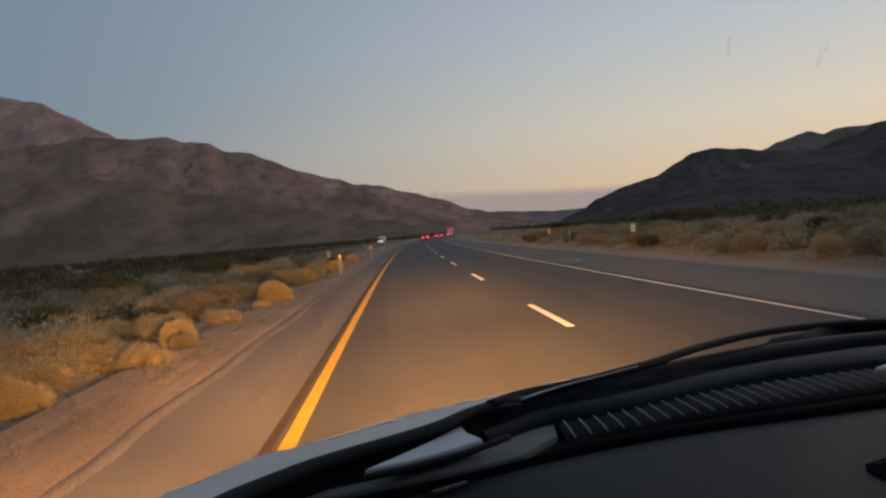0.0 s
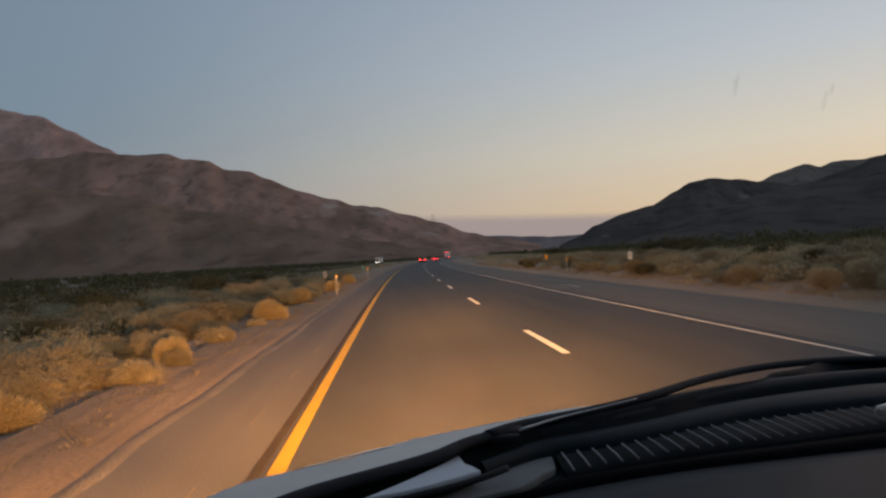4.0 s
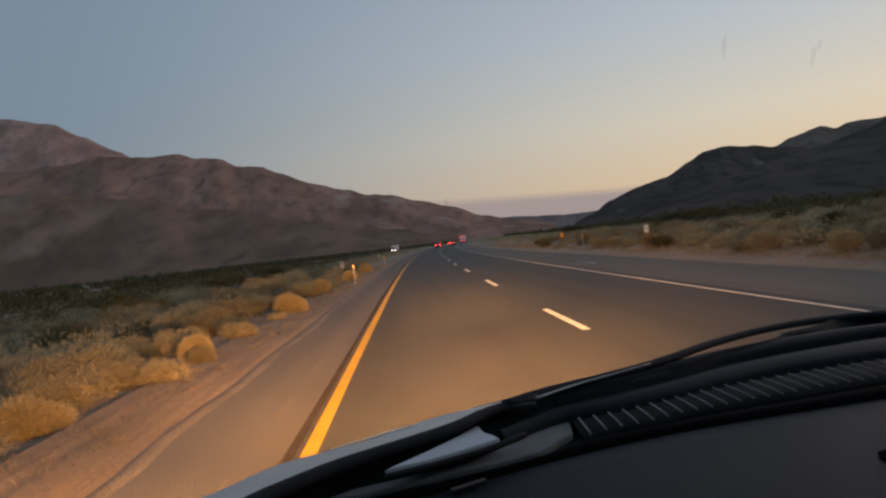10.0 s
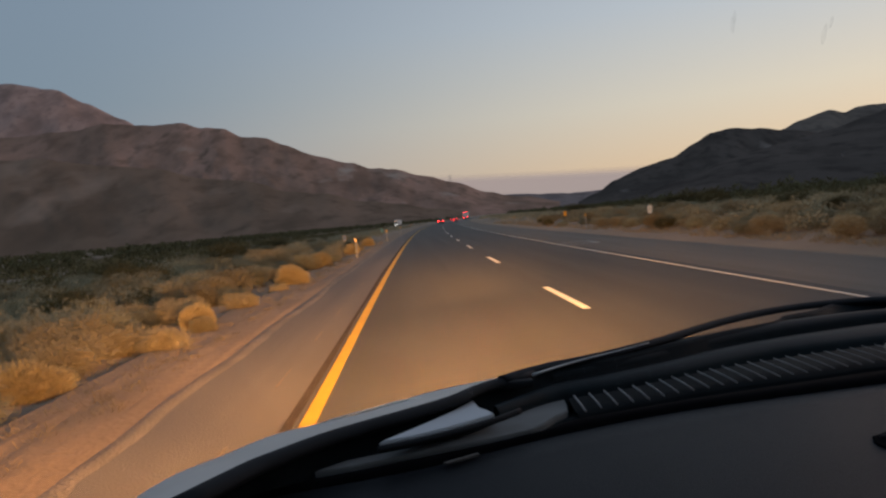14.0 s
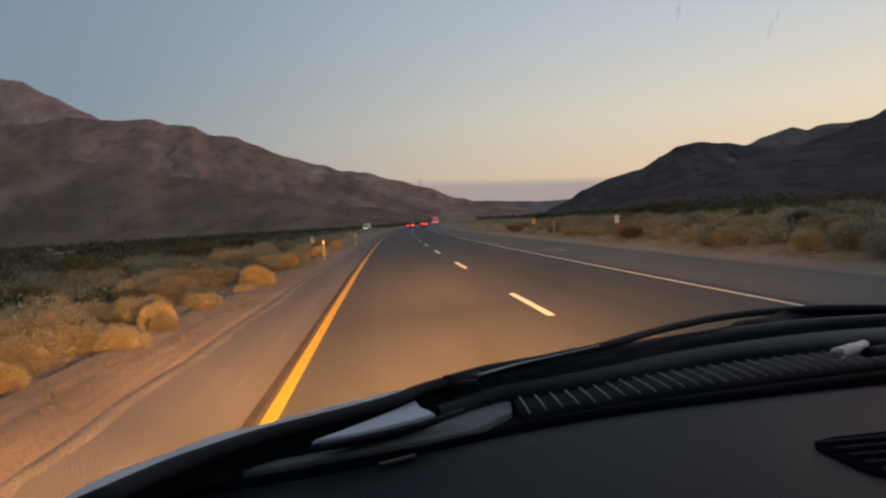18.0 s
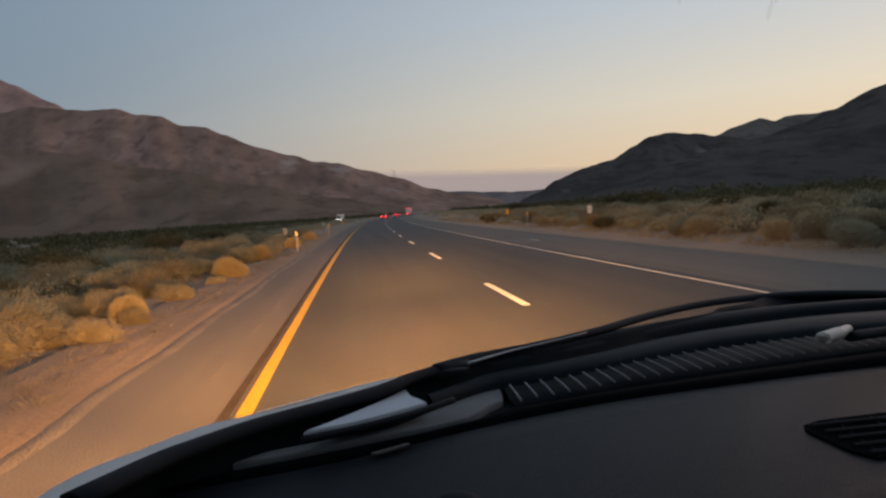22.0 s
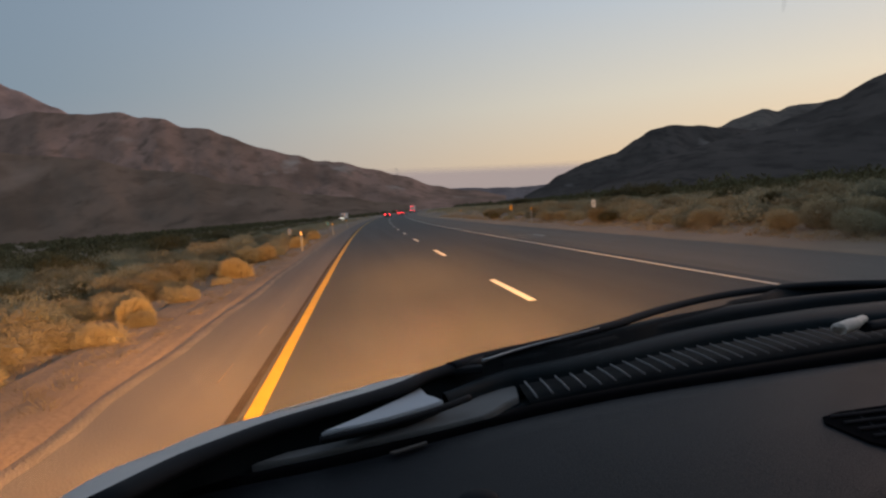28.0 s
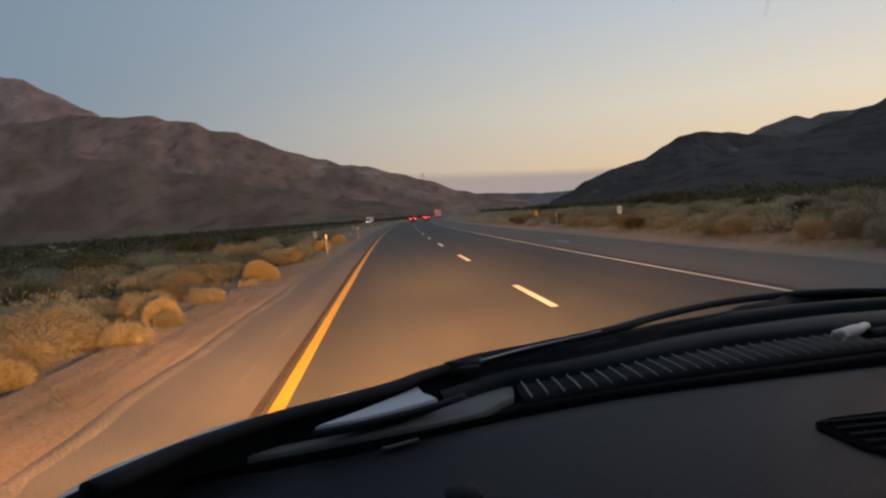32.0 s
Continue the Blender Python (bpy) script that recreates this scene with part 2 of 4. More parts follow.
M_TRUCKWHITE = material("white_truck_paint", (0.70, 0.69, 0.67), 0.5, var=0.15, scale=1.2)
M_GLASSDARK = material("dark_window_glass", (0.015, 0.017, 0.02), 0.12, spec=0.6)
M_CHROME = material("dull_metal", (0.45, 0.45, 0.45), 0.35, metal=0.9, var=0.2, scale=8)
M_GAPBLACK = material("shadow_gap_black", (0.0045, 0.0045, 0.0055), 1.0, spec=0.03, var=0.3, scale=30)
M_LINER = material("grey_headliner", (0.20, 0.19, 0.18), 0.9, var=0.1, scale=6)


def mountain_material(name, soil, shrub, rock, rock_at):
    m = bpy.data.materials.new(name)
    m.use_nodes = True
    nt = m.node_tree
    N, L = nt.nodes.new, nt.links.new
    b = nt.nodes["Principled BSDF"]
    b.inputs["Roughness"].default_value = 1.0
    b.inputs["Specular IOR Level"].default_value = 0.0
    tc, along = N("ShaderNodeTexCoord"), N("ShaderNodeMapping")
    along.inputs["Scale"].default_value = (1.0, 0.38, 0.5)       # gullies and shrub bands run down the slope
    L(tc.outputs["Object"], along.inputs["Vector"])

    def fac(sc, lo, hi, detail=6):
        n = N("ShaderNodeTexNoise")
        n.inputs["Scale"].default_value, n.inputs["Detail"].default_value = sc, detail
        L(along.outputs[0], n.inputs["Vector"])
        r = N("ShaderNodeMapRange")
        r.inputs["From Min"].default_value, r.inputs["From Max"].default_value = lo, hi
        L(n.outputs["Fac"], r.inputs["Value"])
        return r.outputs["Result"]

    def mix(f, a, c):
        x = N("ShaderNodeMix")
        x.data_type = "RGBA"
        L(f, x.inputs["Factor"])
        if hasattr(a, "is_output"):
            L(a, x.inputs["A"])
        else:
            x.inputs["A"].default_value = (*a, 1)
        x.inputs["B"].default_value = (*c, 1)
        return x.outputs["Result"]
    c = mix(fac(0.0045, 0.40, 0.66), soil, shrub)
    c = mix(fac(0.035, 0.50, 0.70, 3), c, tuple(s * 0.80 for s in shrub))
    c = mix(fac(0.0085, 0.53, 0.70, 4), c, tuple(s * 0.74 for s in shrub))
    c = mix(fac(0.019, 0.50, 0.88, 5), c, tuple(s * 0.72 for s in shrub))
    c = mix(fac(0.0075, rock_at, rock_at + 0.12, 5), c, rock)
    L(c, b.inputs["Base Color"])
    bp = N("ShaderNodeBump")
    bp.inputs["Strength"].default_value, bp.inputs["Distance"].default_value = 0.12, 8.0
    n = N("ShaderNodeTexNoise")
    n.inputs["Scale"].default_value, n.inputs["Detail"].default_value = 0.03, 6
    L(along.outputs[0], n.inputs["Vector"])
    L(n.outputs["Fac"], bp.inputs["Height"])
    L(bp.outputs[0], b.inputs["Normal"])
    return m


M_MT_LEFT = mountain_material("brown_mountain_soil", (0.385, 0.236, 0.180), (0.250, 0.164, 0.122), (0.42, 0.33, 0.27), 0.60)
# brown darkened: the shadow on the lower slopes is put into the colour
M_MT_FOOT = mountain_material("shadowed_foothill_scrub", (0.232, 0.156, 0.113), (0.184, 0.129, 0.093), (0.285, 0.202, 0.153), 0.62)
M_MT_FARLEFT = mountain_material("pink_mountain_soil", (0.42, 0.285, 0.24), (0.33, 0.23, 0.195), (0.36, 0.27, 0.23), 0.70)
# chaparral darkened further: dusk shade of the backlit side is in the colour
M_MT_RIGHT = mountain_material("shaded_chaparral_slope", (0.108, 0.090, 0.079), (0.078, 0.067, 0.060), (0.25, 0.22, 0.20), 0.67)
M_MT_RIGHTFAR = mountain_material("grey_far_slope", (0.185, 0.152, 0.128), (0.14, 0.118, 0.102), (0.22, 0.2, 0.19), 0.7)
# distance haze is put into this grey base colour
M_MT_MID = mountain_material("haze_coloured_hill", (0.245, 0.200, 0.190), (0.195, 0.163, 0.158), (0.25, 0.22, 0.21), 0.7)


# ---- mesh helpers ----
def mesh_of(name, verts, faces, mats, smooth=False):
    me = bpy.data.meshes.new(name)
    me.from_pydata([tuple(v) for v in verts], [], faces)
    for m in mats if isinstance(mats, (list, tuple)) else [mats]:
        me.materials.append(m)
    if smooth:
        me.shade_smooth()
    return me


def part(name, bm, mat, parent, label=""):
    """Link a bmesh (or mesh data) as one part under a thing."""
    if isinstance(bm, bmesh.types.BMesh):
        me = bpy.data.meshes.new(name)
        bm.to_mesh(me)
        bm.free()
        me.materials.append(mat)
    else:
        me = bm
    ob = new(name, me)
    ob.parent = parent
    return tagged(ob, label)


def thing(name, m, label, category, group="", kind=""):
    ob = new(name)
    ob.empty_display_size = 0.2
    ob.matrix_world = m
    return tagged(ob, label, category, group, kind)


def box(cx, cy, cz, sx, sy, sz, bevel=0.0, seg=2, bm=None):
    bm2 = bmesh.new()
    bmesh.ops.create_cube(bm2, size=1, matrix=Matrix.LocRotScale((cx, cy, cz), None, (sx, sy, sz)))
    if bevel:
        bmesh.ops.bevel(bm2, geom=bm2.edges[:], offset=bevel, segments=seg, affect="EDGES", profile=0.6)
    if bm is None:
        return bm2
    me = bpy.data.meshes.new("tmp")
    bm2.to_mesh(me)
    bm2.free()
    bm.from_mesh(me)
    bpy.data.meshes.remove(me)
    return bm


def cyl(cx, cy, cz, r, depth, axis="Z", seg=16, r2=None, bevel=0.0):
    bm = bmesh.new()
    rot = {"Z": Euler((0, 0, 0)), "X": Euler((0, math.pi / 2, 0)), "Y": Euler((math.pi / 2, 0, 0))}[axis]
    bmesh.ops.create_cone(bm, cap_ends=True, segments=seg, radius1=r, radius2=r if r2 is None else r2, depth=depth, matrix=Matrix.LocRotScale((cx, cy, cz), rot, None))
    if bevel:
        bmesh.ops.bevel(bm, geom=[e for e in bm.edges if len(e.link_faces) == 2 and e.calc_face_angle() > 1], offset=bevel, segments=2, affect="EDGES")
    for f in bm.faces:
        f.smooth = len(f.verts) == 4
    return bm


def spline(points, n):
    """n points along a smooth curve through a few control points."""
    P = [Vector(p) for p in points]
    P = [P[0] * 2 - P[1]] + P + [P[-1] * 2 - P[-2]]
    out = []
    for i in range(n):
        u = i / (n - 1) * (len(P) - 3)
        k = min(int(u), len(P) - 4)
        t = u - k
        a, b, c, d = P[k:k + 4]
        out.append(0.5 * (2 * b + (c - a) * t + (2 * a - 5 * b + 4 * c - d) * t * t + (3 * b - a - 3 * c + d) * t ** 3))
    return out


def loft(curves, close=False, thick=0.0):
    """A smooth skin over curves of equal length."""
    bm = bmesh.new()
    rows = [[bm.verts.new(p) for p in c] for c in curves]
    for a, b in zip(rows, rows[1:]):
        for i in range(len(a) - 1):
            bm.faces.new((a[i], a[i + 1], b[i + 1], b[i])).smooth = True
    if thick:
        bmesh.ops.recalc_face_normals(bm, faces=bm.faces[:])
        bmesh.ops.solidify(bm, geom=bm.faces[:], thickness=thick)
    bmesh.ops.recalc_face_normals(bm, faces=bm.faces[:])
    return bm


def tube(points, radius, seg=8, flat=1.0):
    """A rod along points; radius may be a function of 0..1."""
    bm = bmesh.new()
    rings = []
    n = len(points)
    for i, p in enumerate(points):
        t = (Vector(points[min(i + 1, n - 1)]) - Vector(points[max(i - 1, 0)])).normalized()
        side = t.cross(Vector((0, 0, 1))).normalized()
        up = side.cross(t)
        r = radius(i / (n - 1)) if callable(radius) else radius
        rings.append([bm.verts.new(Vector(p) + side * math.cos(a) * r + up * math.sin(a) * r * flat) for a in [k * 2 * math.pi / seg for k in range(seg)]])
    for a, b in zip(rings, rings[1:]):
        for k in range(seg):
            bm.faces.new((a[k], a[(k + 1) % seg], b[(k + 1) % seg], b[k])).smooth = True
    bm.faces.new(rings[0][::-1])
    bm.faces.new(rings[-1])
    return bm


def slab(outline, z, depth, bevel=0.004):
    """A flat panel with thickness from its outline (x, y[, z])."""
    bm = bmesh.new()
    top = [bm.verts.new((p[0], p[1], p[2] if len(p) > 2 else z)) for p in outline]
    f = bm.faces.new(top)
    r = bmesh.ops.extrude_face_region(bm, geom=[f])
    bmesh.ops.translate(bm, verts=[v for v in r["geom"] if isinstance(v, bmesh.types.BMVert)], vec=(0, 0, -depth))
    bmesh.ops.recalc_face_normals(bm, faces=bm.faces[:])
    if bevel:
        bmesh.ops.bevel(bm, geom=bm.edges[:], offset=bevel, segments=2, affect="EDGES")
    return bm


def bend(x0, y):
    """Sideways place of a line of the road at y."""
    return x0 + (CURVE * y * y if y < 400 else CURVE * 160000 + 2 * CURVE * 400 * (y - 400))


def strip(x0, x1, y0, y1, z, step, thick=0.0, jitter=0.0, seed=0):
    """A band that follows the road between two offsets, with its own thickness."""
    rnd = random.Random(seed)
    verts, faces = [], []
    n = max(1, int(round((y1 - y0) / step)))
    for i in range(n + 1):
        y = y0 + (y1 - y0) * i / n
        verts += [(bend(x0 + rnd.uniform(-jitter, jitter), y), y, z), (bend(x1 + rnd.uniform(-jitter, jitter), y), y, z)]
        if thick:
            verts += [(verts[-2][0], y, z - thick), (verts[-1][0], y, z - thick)]
    k = 4 if thick else 2
    for i in range(n):
        a, b = i * k, i * k + k
        faces.append((a, a + 1, b + 1, b))
        if thick:
            faces += [(a + 2, a, b, b + 2), (a + 1, a + 3, b + 3, b + 1)]
    if thick:
        faces += [(0, 2, 3, 1), (n * k, n * k + 1, n * k + 3, n * k + 2)]
    return verts, faces


# ---- ground and road ----
def build_ground():
    """One sheet to the horizon; a low bank beside the far shoulder, a shallow fall on the near side."""
    ys = [-400, -150, -60, -30] + [i * 3.0 for i in range(-6, 40)] + [130, 150, 180, 220, 280, 360, 480, 700, 1100, 1800, 3000, 4800]
    xs = [-4800, -3000, -1800, -1100, -700, -420, -260, -160, -110, -80, -62, -50, -42, -36, -31, -27, -23, -20, -17.5, -15, -13, -11, -9.5, -8, -6.8, -5.8, -5, -4.3, -3.7, -3.2, -2.7,
          0, 4, 9.6, 10.2, 11, 12, 13, 14.5, 16, 18, 20, 22.5, 25, 28, 32, 37, 44, 55, 70, 95, 140, 220, 360, 600, 1000, 1800, 3000, 4800]
    verts, faces = [], []
    for y in ys:
        sh = bend(0, y) if abs(y) < 1000 else bend(0, 1000)
        for x in xs:
            k = max(0.0, 1 - abs(x) / 600)
            z = -0.03
            if x < -3.0:
                d = min(-3.0 - x, 40)
                z = -0.05 - 0.028 * d + 0.16 * noise.noise((x * 0.25, y * 0.2, 1)) * min(1, d / 2)
            if x > 9.8:
                d = x - 9.8
                bank = 0.9 * max(0, min(1, d / 7)) * max(0, min(1, (60 - d) / 40)) if d < 60 else 0
                z = -0.04 + bank * (0.7 + 0.5 * noise.noise((x * 0.1, y * 0.02, 5))) + 0.16 * noise.noise((x * 0.3, y * 0.2, 3)) * min(1, d / 2)
            if -2.9 < x < 9.8:
                z = -0.06
            verts.append((x + sh * k, y, z))
    n = len(xs)
    for j in range(len(ys) - 1):
        for i in range(n - 1):
            faces.append((j * n + i, j * n + i + 1, j * n + n + i + 1, j * n + n + i))
    ob = new("ground", mesh_of("ground", verts, faces, M_DIRT, True))
    return tagged(ob, "dry sandy desert ground with scattered scrub", "ground", kind="structure")


def ground_z(x, y):
    """Height of the ground beside the road."""
    u = x - bend(0, y) * max(0.0, 1 - abs(x) / 600)
    if u < -3.0:
        return -0.05 - 0.028 * min(-3.0 - u, 40)
    if u > 9.8:
        d = u - 9.8
        return -0.04 + (0.6 * max(0, min(1, d / 7)) * max(0, min(1, (60 - d) / 40)) if d < 60 else 0)
    return -0.03


build_ground()

W0, W1 = EDGE_L - 0.20, EDGE_L + 2 * LANE + 0.35
road = tagged(new("road", mesh_of("road", *strip(W0, W1, -60, 1000, 0.0, 6.0, 0.25), M_ASPHALT)), "grey-brown asphalt carriageway with two lanes, worn wheel tracks", "road", kind="structure")
sh_l = tagged(new("shoulder_inner", mesh_of("shoulder_inner", *strip(-2.68, W0, -60, 1000, -0.004, 3.0, 0.22, 0.03, 2), M_SHOULDER)), "narrow inner asphalt shoulder with a rough broken edge", "road shoulder", kind="structure")
sh_r = tagged(new("shoulder_outer", mesh_of("shoulder_outer", *strip(W1, 9.75, -60, 1000, -0.004, 3.0, 0.22, 0.04, 3), M_PALESHOULDER)), "wide pale asphalt outer shoulder", "road shoulder", kind="structure")


def rutted_verge():
    """Sandy strip with long shallow ruts and a ragged outer edge."""
    ys = [-20 + 0.6 * i for i in range(160)] + [77 + 3.0 * i for i in range(100)]
    n, verts, faces = 26, [], []
    for y in ys:
        edge = -4.3 + 0.35 * noise.noise((y * 0.22, 7, 0)) + 0.15 * noise.noise((y * 0.9, 3, 0))
        for i in range(n + 1):
            x = -2.66 + (edge + 2.66) * i / n
            k = min(1, i / 3) * (1 if i < n else 0)
            rut = 0.026 * noise.noise((x * 2.6, y * 0.045, 9)) + 0.010 * noise.noise((x * 6.5, y * 0.12, 4)) + 0.012 * noise.noise((x * 9, y * 1.1, 2))
            verts.append((bend(x, y), y, -0.012 + (rut + 0.012) * k - (0.10 if i == n else 0)))
    for j in range(len(ys) - 1):
        for i in range(n):
            a = j * (n + 1) + i
            faces.append((a, a + n + 1, a + n + 2, a + 1))
    tagged(new("verge_inner", mesh_of("verge_inner", verts, faces, M_VERGE, True)), "sandy dirt strip with long ruts beside the inner shoulder", "verge", kind="structure")


rutted_verge()
tagged(new("verge_outer", mesh_of("verge_outer", *strip(9.73, 11.4, -60, 400, -0.018, 1.5, 0.20, 0.16, 5), M_VERGE)), "sandy dirt strip beside the outer shoulder", "verge", kind="structure")


def dike():
    """A low rounded asphalt kerb along the inner edge of the pavement."""
    prof = [(-0.26, -0.03), (-0.16, 0.002), (-0.08, 0.007), (-0.01, 0.004), (0.08, -0.010)]
    verts, faces = [], []
    ys = [-20 + 0.5 * i for i in range(200)] + [80 + 3.0 * i for i in range(100)]
    for y in ys:
        wob = 0.13 * noise.noise((y * 0.21, 0, 0)) + 0.05 * noise.noise((y * 0.9, 4, 0))
        verts += [(bend(-2.50 + dx + wob, y), y, dz + (0.014 * noise.noise((y * 0.9, dx * 9, 3)) if dz > 0 else 0)) for dx, dz in prof]
    k = len(prof)
    for i in range(len(ys) - 1):
        for j in range(k - 1):
            faces.append((i * k + j, i * k + j + 1, i * k + k + j + 1, i * k + k + j))
    tagged(new("kerb_inner", mesh_of("kerb_inner", verts, faces, M_KERB, True)), "low rounded dust-covered dike along the pavement edge", "kerb", kind="structure")


dike()


def road_line(name, x, w, y0, y1, z, mat, label, parent=road, jitter=0.0, seed=1):
    ob = new(name, mesh_of(name, *strip(x - w / 2, x + w / 2, y0, y1, z, 3.0, 0.006, jitter, seed), mat))
    ob.parent = parent
    return tagged(ob, label)


road_line("yellow_edge_line", EDGE_L, 0.135, -60, 900, 0.008, M_YELLOW, "solid yellow edge line", jitter=0.006)
road_line("white_edge_line", EDGE_L + 2 * LANE, 0.072, -60, 900, 0.008, M_WHITE, "solid white edge line", jitter=0.006)
road_line("sealed_joint", EDGE_L - 0.162, 0.078, -60, 300, 0.006, M_SEAL, "dark tar-sealed joint", jitter=0.018, seed=7)
for i in range(-2, 33):       # lane dashes, 3.6 m long every 12.19 m
    y = 11.1 + 12.19 * i
    x = EDGE_L + LANE
    v, f = strip(x - 0.065, x + 0.065, y, y + 3.60, 0.008, 0.6, 0.006, 0.004, i + 90)
    ob = new("lane_dash", mesh_of("lane_dash", v, f, M_WHITE))
    ob.parent = road
for i in range(7):            # rumble scars: short pale scrapes on the inner shoulder
    y = 4.6 + 2.9 * i
    v, f = strip(-1.62 - 0.006, -1.62 + 0.006, y, y + 0.9, 0.002, 0.4, 0.003, 0.006, i)
    ob = new("pale_scrape", mesh_of("pale_scrape", v, f, M_VERGE))
    ob.parent = sh_l
for i, (x0, x1, y0, y1) in enumerate(((6.60, 7.75, 30.4, 30.52), (6.60, 7.75, 32.4, 32.52), (7.75, 7.87, 30.4, 32.52))):   # painted survey bracket on the outer shoulder
    v, f = strip(x0, x1, y0, y1, 0.003, 0.5, 0.003, 0.0, i)
    ob = new("painted_bracket_bar", mesh_of("painted_bracket_bar", v, f, M_POST))
    ob.parent = sh_r
opp = tagged(new("road_opposite", mesh_of("road_opposite", *strip(-39, -32, 40, 900, -0.96, 12.0, 0.4), M_ASPHALT)), "far opposite carriageway across the median", "road", kind="structure")


# ---- mountains ----
def profile(points, az):
    if az <= points[0][0]:
        return points[0][1]
    for (a0, e0), (a1, e1) in zip(points, points[1:]):
        if az <= a1:
            t = (az - a0) / (a1 - a0)
            t = t * t * (3 - 2 * t) * 0.5 + t * 0.5
            return e0 + (e1 - e0) * t
    return points[-1][1]


def mountain(name, points, r_base, r_crest, mat, label, rough=1.0, power=1.25, n_az=300, n_v=44, seed=0, turn=-0.8, category="mountain"):
    """A range: crest elevation by compass angle, a gullied face towards the road and a back slope."""
    az0, az1 = points[0][0], points[-1][0]
    verts, faces = [], []
    back = 8
    for i in range(n_az + 1):
        az = az0 + (az1 - az0) * i / n_az
        a = radians(az + turn)
        el = profile(points, az) + 0.10 * noise.fractal((az * 0.55, seed, 2.0), 1.0, 2.0, 4)
        crest = r_crest * math.tan(radians(max(el, 0.05))) + EYE
        for j in range(n_v + back + 1):
            if j <= n_v:
                t = j / n_v
                r = r_base + (r_crest - r_base) * t
                x, y = r * math.sin(a), r * math.cos(a)
                h = crest * (0.30 * t + 0.70 * t ** power)
                g = noise.ridged_multi_fractal((a * r_crest * 0.0040 + seed, r * 0.0026, seed), 0.9, 2.1, 6, 1.0, 2.0)
                g2 = noise.fractal((a * r_crest * 0.013, r * 0.008, seed + 3), 1.0, 2.0, 5)
                g3 = noise.ridged_multi_fractal((az * 0.16 + 0.25 * g2, t * 0.55 + 0.1 * g, seed + 7), 0.8, 2.2, 5, 1.0, 2.0)
                h += crest * rough * (t ** 0.8) * (1 - t) * (0.24 * (g - 1.0) + 0.26 * (g3 - 1.0) + 0.10 * g2) + 0.006 * crest * g2 * t
            else:
                t = (j - n_v) / back
                r = r_crest * (1 + 0.22 * t)
                x, y = r * math.sin(a), r * math.cos(a)
                h = crest * (1 - t) ** 1.4
            verts.append((x, y, max(h, -1.2 + 0.0 * t) if j else -3.0))
    k = n_v + back + 1
    for i in range(n_az):
        for j in range(k - 1):
            faces.append((i * k + j, i * k + j + 1, i * k + k + j + 1, i * k + k + j))
    ob = new(name, mesh_of(name, verts, faces, mat, True))
    return tagged(ob, label, category, kind="structure")


mountain("mountain_left", [(-120, 3), (-90, 6), (-60, 7.2), (-45, 7.6), (-34, 7.9), (-28, 8.1), (-24, 8.5), (-22.3, 8.9), (-19, 8.65), (-17, 8.8), (-15.5, 8.35), (-14, 8.35), (-12.7, 7.6), (-11.1, 7.45), (-9.6, 6.8), (-7.1, 5.75),
                           (-4.5, 5.0), (-2.6, 4.42), (-1.1, 4.25), (1.4, 3.5), (4, 2.75), (6.2, 1.75), (9, 1.2), (12, 0.6)], 1500, 2300, M_MT_LEFT, "brown scrub-covered mountain range with gullies and pale rock scars", rough=0.42, seed=3, n_az=620, n_v=60, turn=-0.1)
# second layer added for the shadowed lower part of the left range
mountain("foothills_left", [(-110, 3.5), (-70, 5.2), (-45, 6.0), (-33, 6.2), (-27, 6.6), (-22.5, 5.9), (-19, 5.5), (-15.5, 4.5), (-12.5, 4.2), (-9.5, 3.1), (-6.5, 2.7), (-4, 1.9), (-1, 1.5), (2, 0.8), (4.5, 0.4)], 1050, 1520, M_MT_FOOT, "scrub-covered foothills, their brown darkened for the range's shadowed lower slopes", rough=0.55, seed=51, n_az=420, n_v=40, turn=-0.1)
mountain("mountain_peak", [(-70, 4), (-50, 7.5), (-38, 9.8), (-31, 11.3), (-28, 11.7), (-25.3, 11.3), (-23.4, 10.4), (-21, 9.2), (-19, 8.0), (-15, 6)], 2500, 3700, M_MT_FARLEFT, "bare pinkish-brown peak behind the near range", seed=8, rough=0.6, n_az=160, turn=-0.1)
mountain("hills_ahead", [(-2, 0.7), (1, 1.1), (4, 1.45), (8.5, 1.46), (12, 1.20), (15, 1.10), (16.5, 1.16), (17.6, 1.48), (19, 1.30), (20.5, 0.9), (23, 0.4)], 2800, 4300, M_MT_MID, "low hills at the end of the valley, haze put in their grey", seed=12, rough=0.5, n_az=120)
mountain("mountain_dome", [(14.5, 0.35), (16.1, 0.95), (17.4, 1.8), (19.6, 2.6), (21.8, 3.05), (23.5, 4.0), (24.7, 4.6), (26, 4.75), (28, 4.55), (29.5, 4.25), (33, 3.5), (40, 2.0)], 2250, 2900, M_MT_RIGHT, "dark rounded mountain shoulder, dusk shade put in its colour", seed=21, rough=0.25, n_az=260, n_v=52, turn=-1.2)
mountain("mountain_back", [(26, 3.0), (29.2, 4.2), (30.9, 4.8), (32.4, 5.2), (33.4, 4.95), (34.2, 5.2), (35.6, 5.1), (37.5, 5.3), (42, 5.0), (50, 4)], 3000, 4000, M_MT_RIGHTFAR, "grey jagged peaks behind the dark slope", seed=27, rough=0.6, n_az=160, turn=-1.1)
mountain("mountain_right", [(19, 0.3), (23, 1.4), (26, 2.5), (29.5, 3.2), (32.5, 3.8), (35.5, 4.5), (37.5, 5.3), (40, 6.4), (44, 7.8), (52, 8.8), (70, 8.5), (95, 7), (125, 3)], 1280, 1900, M_MT_RIGHT, "steep mountainside, dusk shade put in its colour, with faint pale scars", rough=0.3, seed=34, n_az=460, n_v=56, turn=-1.5)
